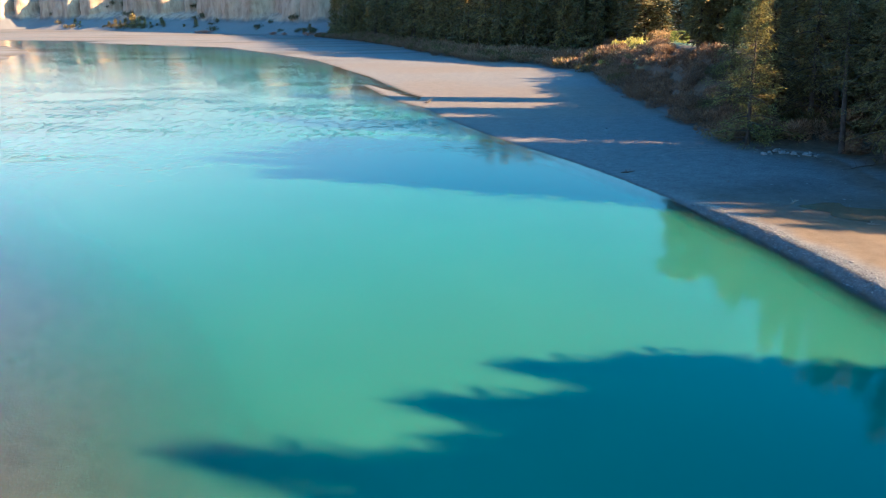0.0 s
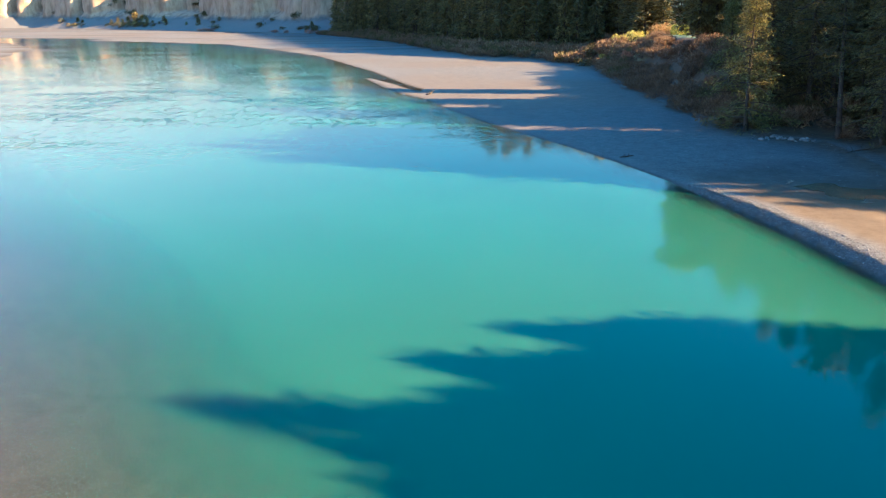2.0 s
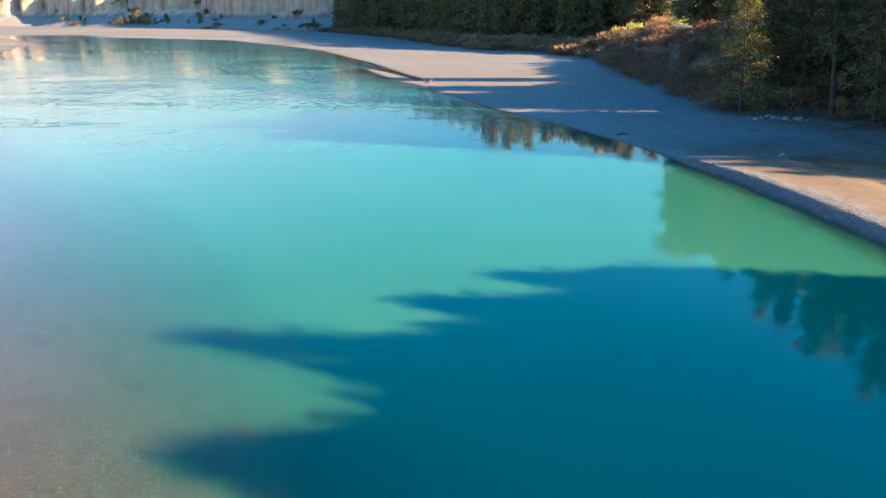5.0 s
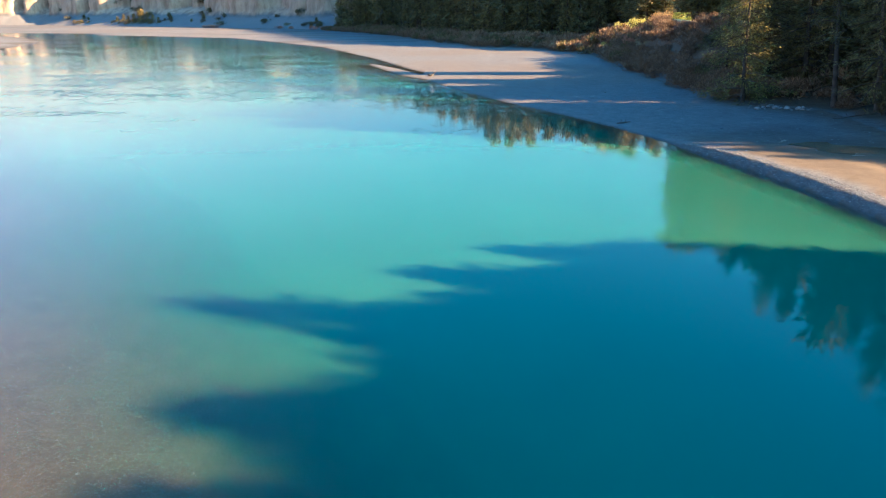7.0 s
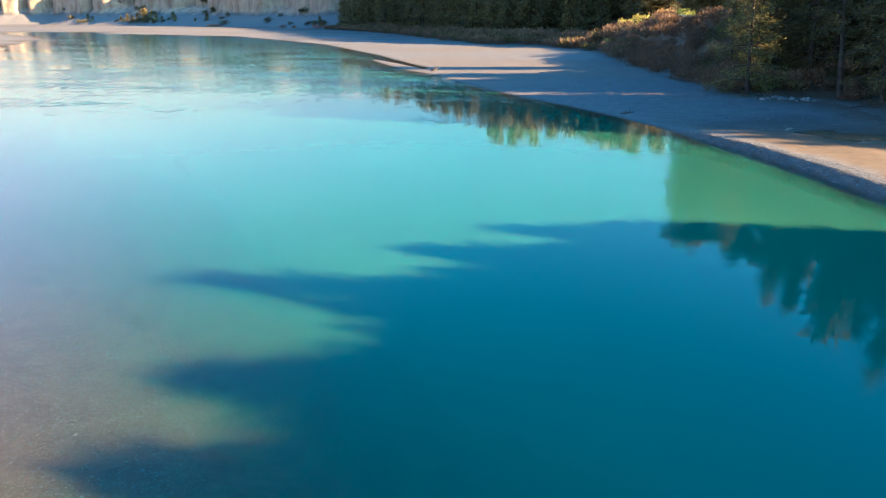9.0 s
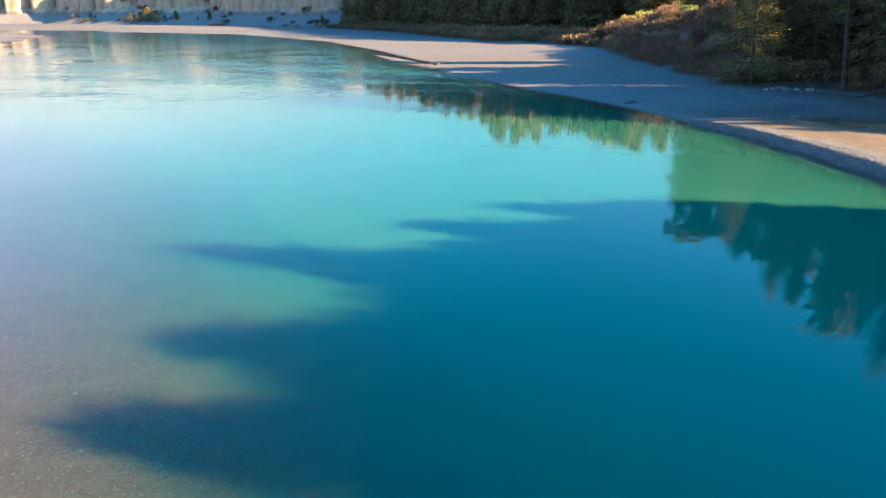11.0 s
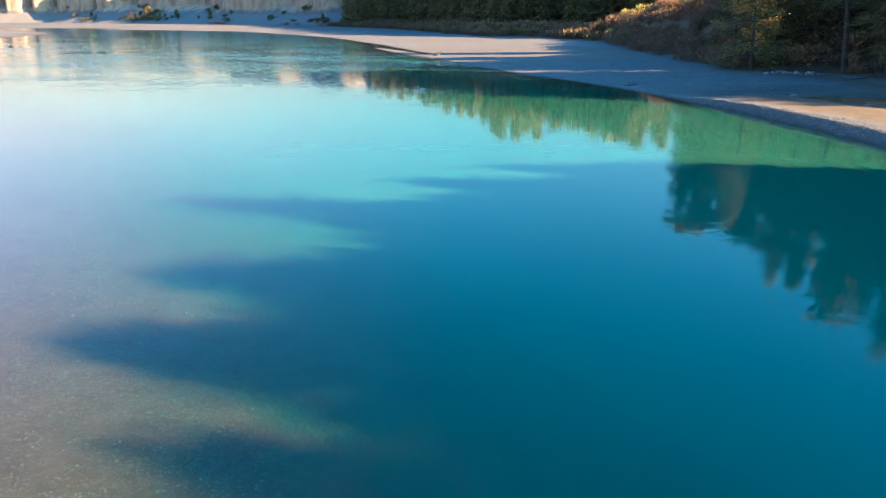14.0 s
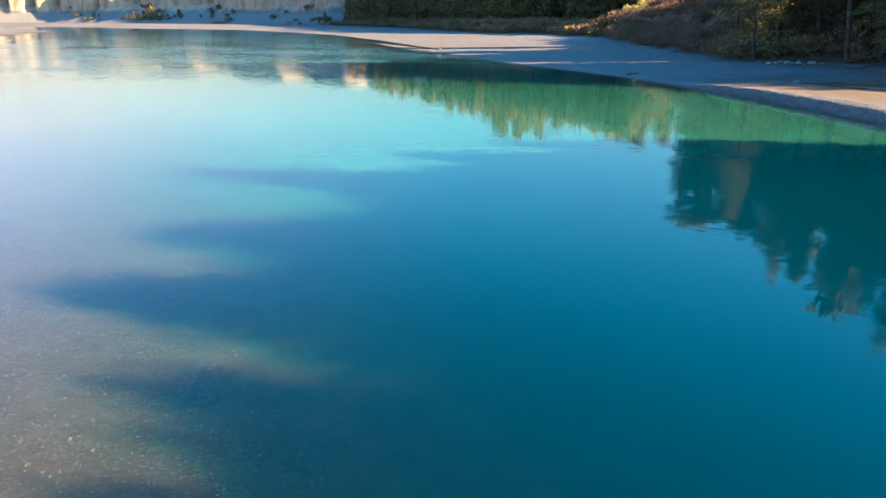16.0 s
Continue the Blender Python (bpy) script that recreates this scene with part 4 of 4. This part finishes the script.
def pebble_field(name, label, spots, material):
    """Many small stones in one mesh; spots: (x, y, z, size)."""
    r = np.random.default_rng(71)
    oct_v = np.array([(1, 0, 0), (0, 1, 0), (-1, 0, 0), (0, -1, 0), (0.6, 0.6, 0.5), (-0.6, 0.6, 0.55), (-0.6, -0.6, 0.45), (0.6, -0.6, 0.5), (0, 0, 0.8)], float)
    oct_f = [(0, 4, 7), (0, 1, 4), (1, 5, 4), (1, 2, 5), (2, 6, 5), (2, 3, 6), (3, 7, 6), (3, 0, 7), (4, 5, 8), (5, 6, 8), (6, 7, 8), (7, 4, 8)]
    V, F = [], []
    for k, (x, y, z, s) in enumerate(spots):
        a = r.uniform(0, 6.28)
        c, d = math.cos(a), math.sin(a)
        q = oct_v * (s, s * r.uniform(0.55, 0.9), s * r.uniform(0.5, 0.9)) * r.uniform(0.85, 1.15, (9, 3))
        V.append(np.stack([q[:, 0] * c - q[:, 1] * d + x, q[:, 0] * d + q[:, 1] * c + y, q[:, 2] + z - 0.15 * s], 1))
        F += [tuple(i + 9 * k for i in f) for f in oct_f]
    me = bpy.data.meshes.new(name)
    me.from_pydata(np.vstack(V).tolist(), [], F)
    me.materials.append(material)
    return tagged(new(name, me), label, "gravel", kind="stuff")


def pebble_material(name, stops, rough=0.8):
    m, nt, bs = mat(name)
    geo = nt.nodes.new("ShaderNodeNewGeometry")
    col = ramp(nt, geo.outputs["Random Per Island"], stops).outputs[0]
    n2 = noise_tex(nt, 30, 3, 0.6, geo.outputs["Position"])
    grain = ramp(nt, n2.outputs[0], [(0.3, (0.7,) * 3), (0.7, (1.2,) * 3)]).outputs[0]
    nt.links.new(mixc(nt, col, grain, 0.8, 'MULTIPLY'), bs.inputs["Base Color"])
    bs.inputs["Roughness"].default_value = rough
    bs.inputs["Specular IOR Level"].default_value = 0.12
    return m


M_BEDSTONE = pebble_material("bed_pebbles", [(0.0, (0.052, 0.05, 0.045)), (0.3, (0.068, 0.064, 0.056)), (0.55, (0.082, 0.068, 0.05)), (0.72, (0.08, 0.056, 0.038)), (0.85, (0.076, 0.072, 0.065)), (1.0, (0.10, 0.094, 0.083))])
M_COBBLE = pebble_material("bar_cobbles", [(0.0, (0.085, 0.084, 0.082)), (0.5, (0.128, 0.126, 0.121)), (1.0, (0.20, 0.195, 0.187))])


def on_ground(P):
    return terrain(P)[0]


pr = np.random.default_rng(81)
P = np.stack([pr.uniform(-17, 0, 60000), pr.uniform(1.5, 24, 60000)], 1)
Z = on_ground(P)
keep = (Z > -0.22) & (Z < -0.04)
pebble_field("bed_pebbles", "brown and grey pebbles on the shallow river bed", [(x, y, z, s) for (x, y), z, s in zip(P[keep], Z[keep], pr.lognormal(-3.95, 0.36, keep.sum()))], M_BEDSTONE)
# cobbles along the crest of the near bar
P = np.stack([pr.uniform(18, 34, 60000), pr.uniform(24, 62, 60000)], 1)
q = terrain(P)
keep = (~q[7]) & (q[5] > 0.05) & (q[5] < 1.7 + 0.6 * vnoise(P, 4, 31)) & (P[:, 0] > 15)
P, Z = P[keep][:9000], q[0][keep][:9000]
pebble_field("bar_cobbles", "pale grey cobbles along the edge of the gravel bar", [(x, y, z, s) for (x, y), z, s in zip(P, Z, pr.lognormal(-3.15, 0.42, len(P)))], M_COBBLE)
# loose stones over the beach
P = np.stack([pr.uniform(-4, 44, 9000), pr.uniform(56, 150, 9000)], 1)
q = terrain(P)
keep = (~q[7]) & (q[0] < 1.3) & (q[6] > q[5])
P, Z = P[keep][:3200], q[0][keep][:3200]
pebble_field("beach_stones", "scattered grey stones on the gravel beach", [(x, y, z, s) for (x, y), z, s in zip(P, Z, pr.lognormal(-3.0, 0.5, len(P)))], M_COBBLE)
# heap of pale boulders at the foot of the trees
rocks = [stone_mesh("boulder", pr, pr.uniform(0.5, 0.75)) for _ in range(4)]
for k in range(30):
    f = k / 29
    x, y = 36.0 + 5.2 * f + pr.normal(0, 0.7), 83.2 - 3.2 * f + pr.normal(0, 1.1) + 0.6
    s = pr.uniform(0.10, 0.38)
    ob = new("boulder", rocks[k % 4])
    ob.matrix_basis = pose(x, y, height(x, y) + 0.25 * s, pr.uniform(-15, 15), pr.uniform(-15, 15), pr.uniform(0, 360)) @ Matrix.Diagonal((s, s, s, 1))
    tagged(ob, "pale grey boulder in a heap beside the trees", "boulder", "boulder heap")


# ---------------------------------------------------------------- driftwood, twigs, puddle
def driftwood(x, y, rz, length, r, forks, label, wood, name="driftwood"):
    q = np.random.default_rng(int(length * 100) + int(abs(x) * 7))
    t = thing(name, x, y, height(x, y), rz)
    V, F = [], []
    pts = [Vector((length * k, q.normal(0, 0.04) * length, r * 0.7 + 0.06 * length * math.sin(3 * k))) for k in np.linspace(-0.5, 0.5, 6)]
    tube(V, F, pts, [r * f for f in (1.2, 1.0, 0.9, 0.75, 0.55, 0.3)], 7)
    part("log", mesh_from("log", V, F, wood, True), t)
    for k in range(forks):
        base = pts[1 + k % 4]
        d = Vector((q.normal(0.3, 0.4), q.choice((-1, 1)) * q.uniform(0.3, 0.8), q.uniform(0.3, 1.0))).normalized() * length * q.uniform(0.2, 0.45)
        V, F = [], []
        tube(V, F, [base, base + d * 0.5, base + d + Vector((0, 0, -0.1 * length * 0.3))], [r * 0.5, r * 0.35, r * 0.12], 5)
        part("branch", mesh_from("branch", V, F, wood, True), t)
    return tagged(t, label, "driftwood")


driftwood(-2.6, 138.4, 70, 2.6, 0.2, 5, "grey driftwood stump stranded at the creek mouth", M_BARK)
driftwood(30.0, 61.3, 40, 1.6, 0.05, 5, "bleached branching twig lying on the damp gravel", M_DRIFT)
driftwood(19.3, 75.6, 10, 1.5, 0.09, 3, "small dark driftwood piece on the gravel beach", M_BARK)
driftwood(42.5, 74.0, 5, 4.0, 0.07, 4, "fallen grey branch at the edge of the trees", M_BARK)
driftwood(33.0, 54.3, -30, 0.9, 0.04, 2, "short pale stick on the sandy bar", M_DRIFT)


def puddle(x, y, rx, ry, skew):
    """A still, dark puddle with an uneven edge, in a hollow of the beach."""
    m, nt, bs = mat("puddle_water")
    n1 = noise_tex(nt, 1.2, 3, 0.5, world_pos(nt))
    nt.links.new(ramp(nt, n1.outputs[0], [(0.3, (0.075, 0.062, 0.04)), (0.7, (0.11, 0.09, 0.056))]).outputs[0], bs.inputs["Base Color"])
    bs.inputs["Roughness"].default_value = 0.25
    V, F = [(x, y, height(x, y) + 0.07)], []
    for k in range(40):
        a = 2 * math.pi * k / 40
        f = 1 + 0.12 * math.sin(3 * a + 1) + 0.07 * math.sin(7 * a)
        dx = math.cos(a) * rx * f
        V.append((x + dx, y + math.sin(a) * ry * f - skew * dx, V[0][2]))
        F.append((0, 1 + k, 1 + (k + 1) % 40))
    ob = new("puddle", mesh_from("puddle", V, F, m))
    return tagged(ob, "dark still puddle in a hollow of the sandy bar", "puddle", kind="structure")


puddle(37.2, 56.4, 7.4, 3.3, 0.35)

M_TRACK = plain("pressed_gravel", [(0.3, (0.10, 0.095, 0.088)), (0.7, (0.17, 0.16, 0.145))], 2.0, 0.95, (0.5, 0.03))


def tyre_track(cx, cy, radius, a0, a1):
    V, F = [], []
    for k in range(30):
        a = radians(a0 + (a1 - a0) * k / 29)
        for r in (radius - 0.13, radius - 0.09, radius + 0.09, radius + 0.13):
            x, y = cx + math.cos(a) * r, cy + 0.75 * math.sin(a) * r
            V.append((x, y, height(x, y) + (0.03 if abs(r - radius) < 0.1 else -0.03)))
        if k:
            for s in range(3):
                b0 = (k - 1) * 4 + s
                F.append((b0, b0 + 1, b0 + 5, b0 + 4))
    ob = new("tyre_track", mesh_from("tyre_track", V, F, M_TRACK, True))
    return tagged(ob, "curved tyre track pressed into the gravel beach", "track", kind="structure")


for r in (2.6, 4.1, 5.2, 6.7):
    tyre_track(29.0, 82.5, r, 55, 165)
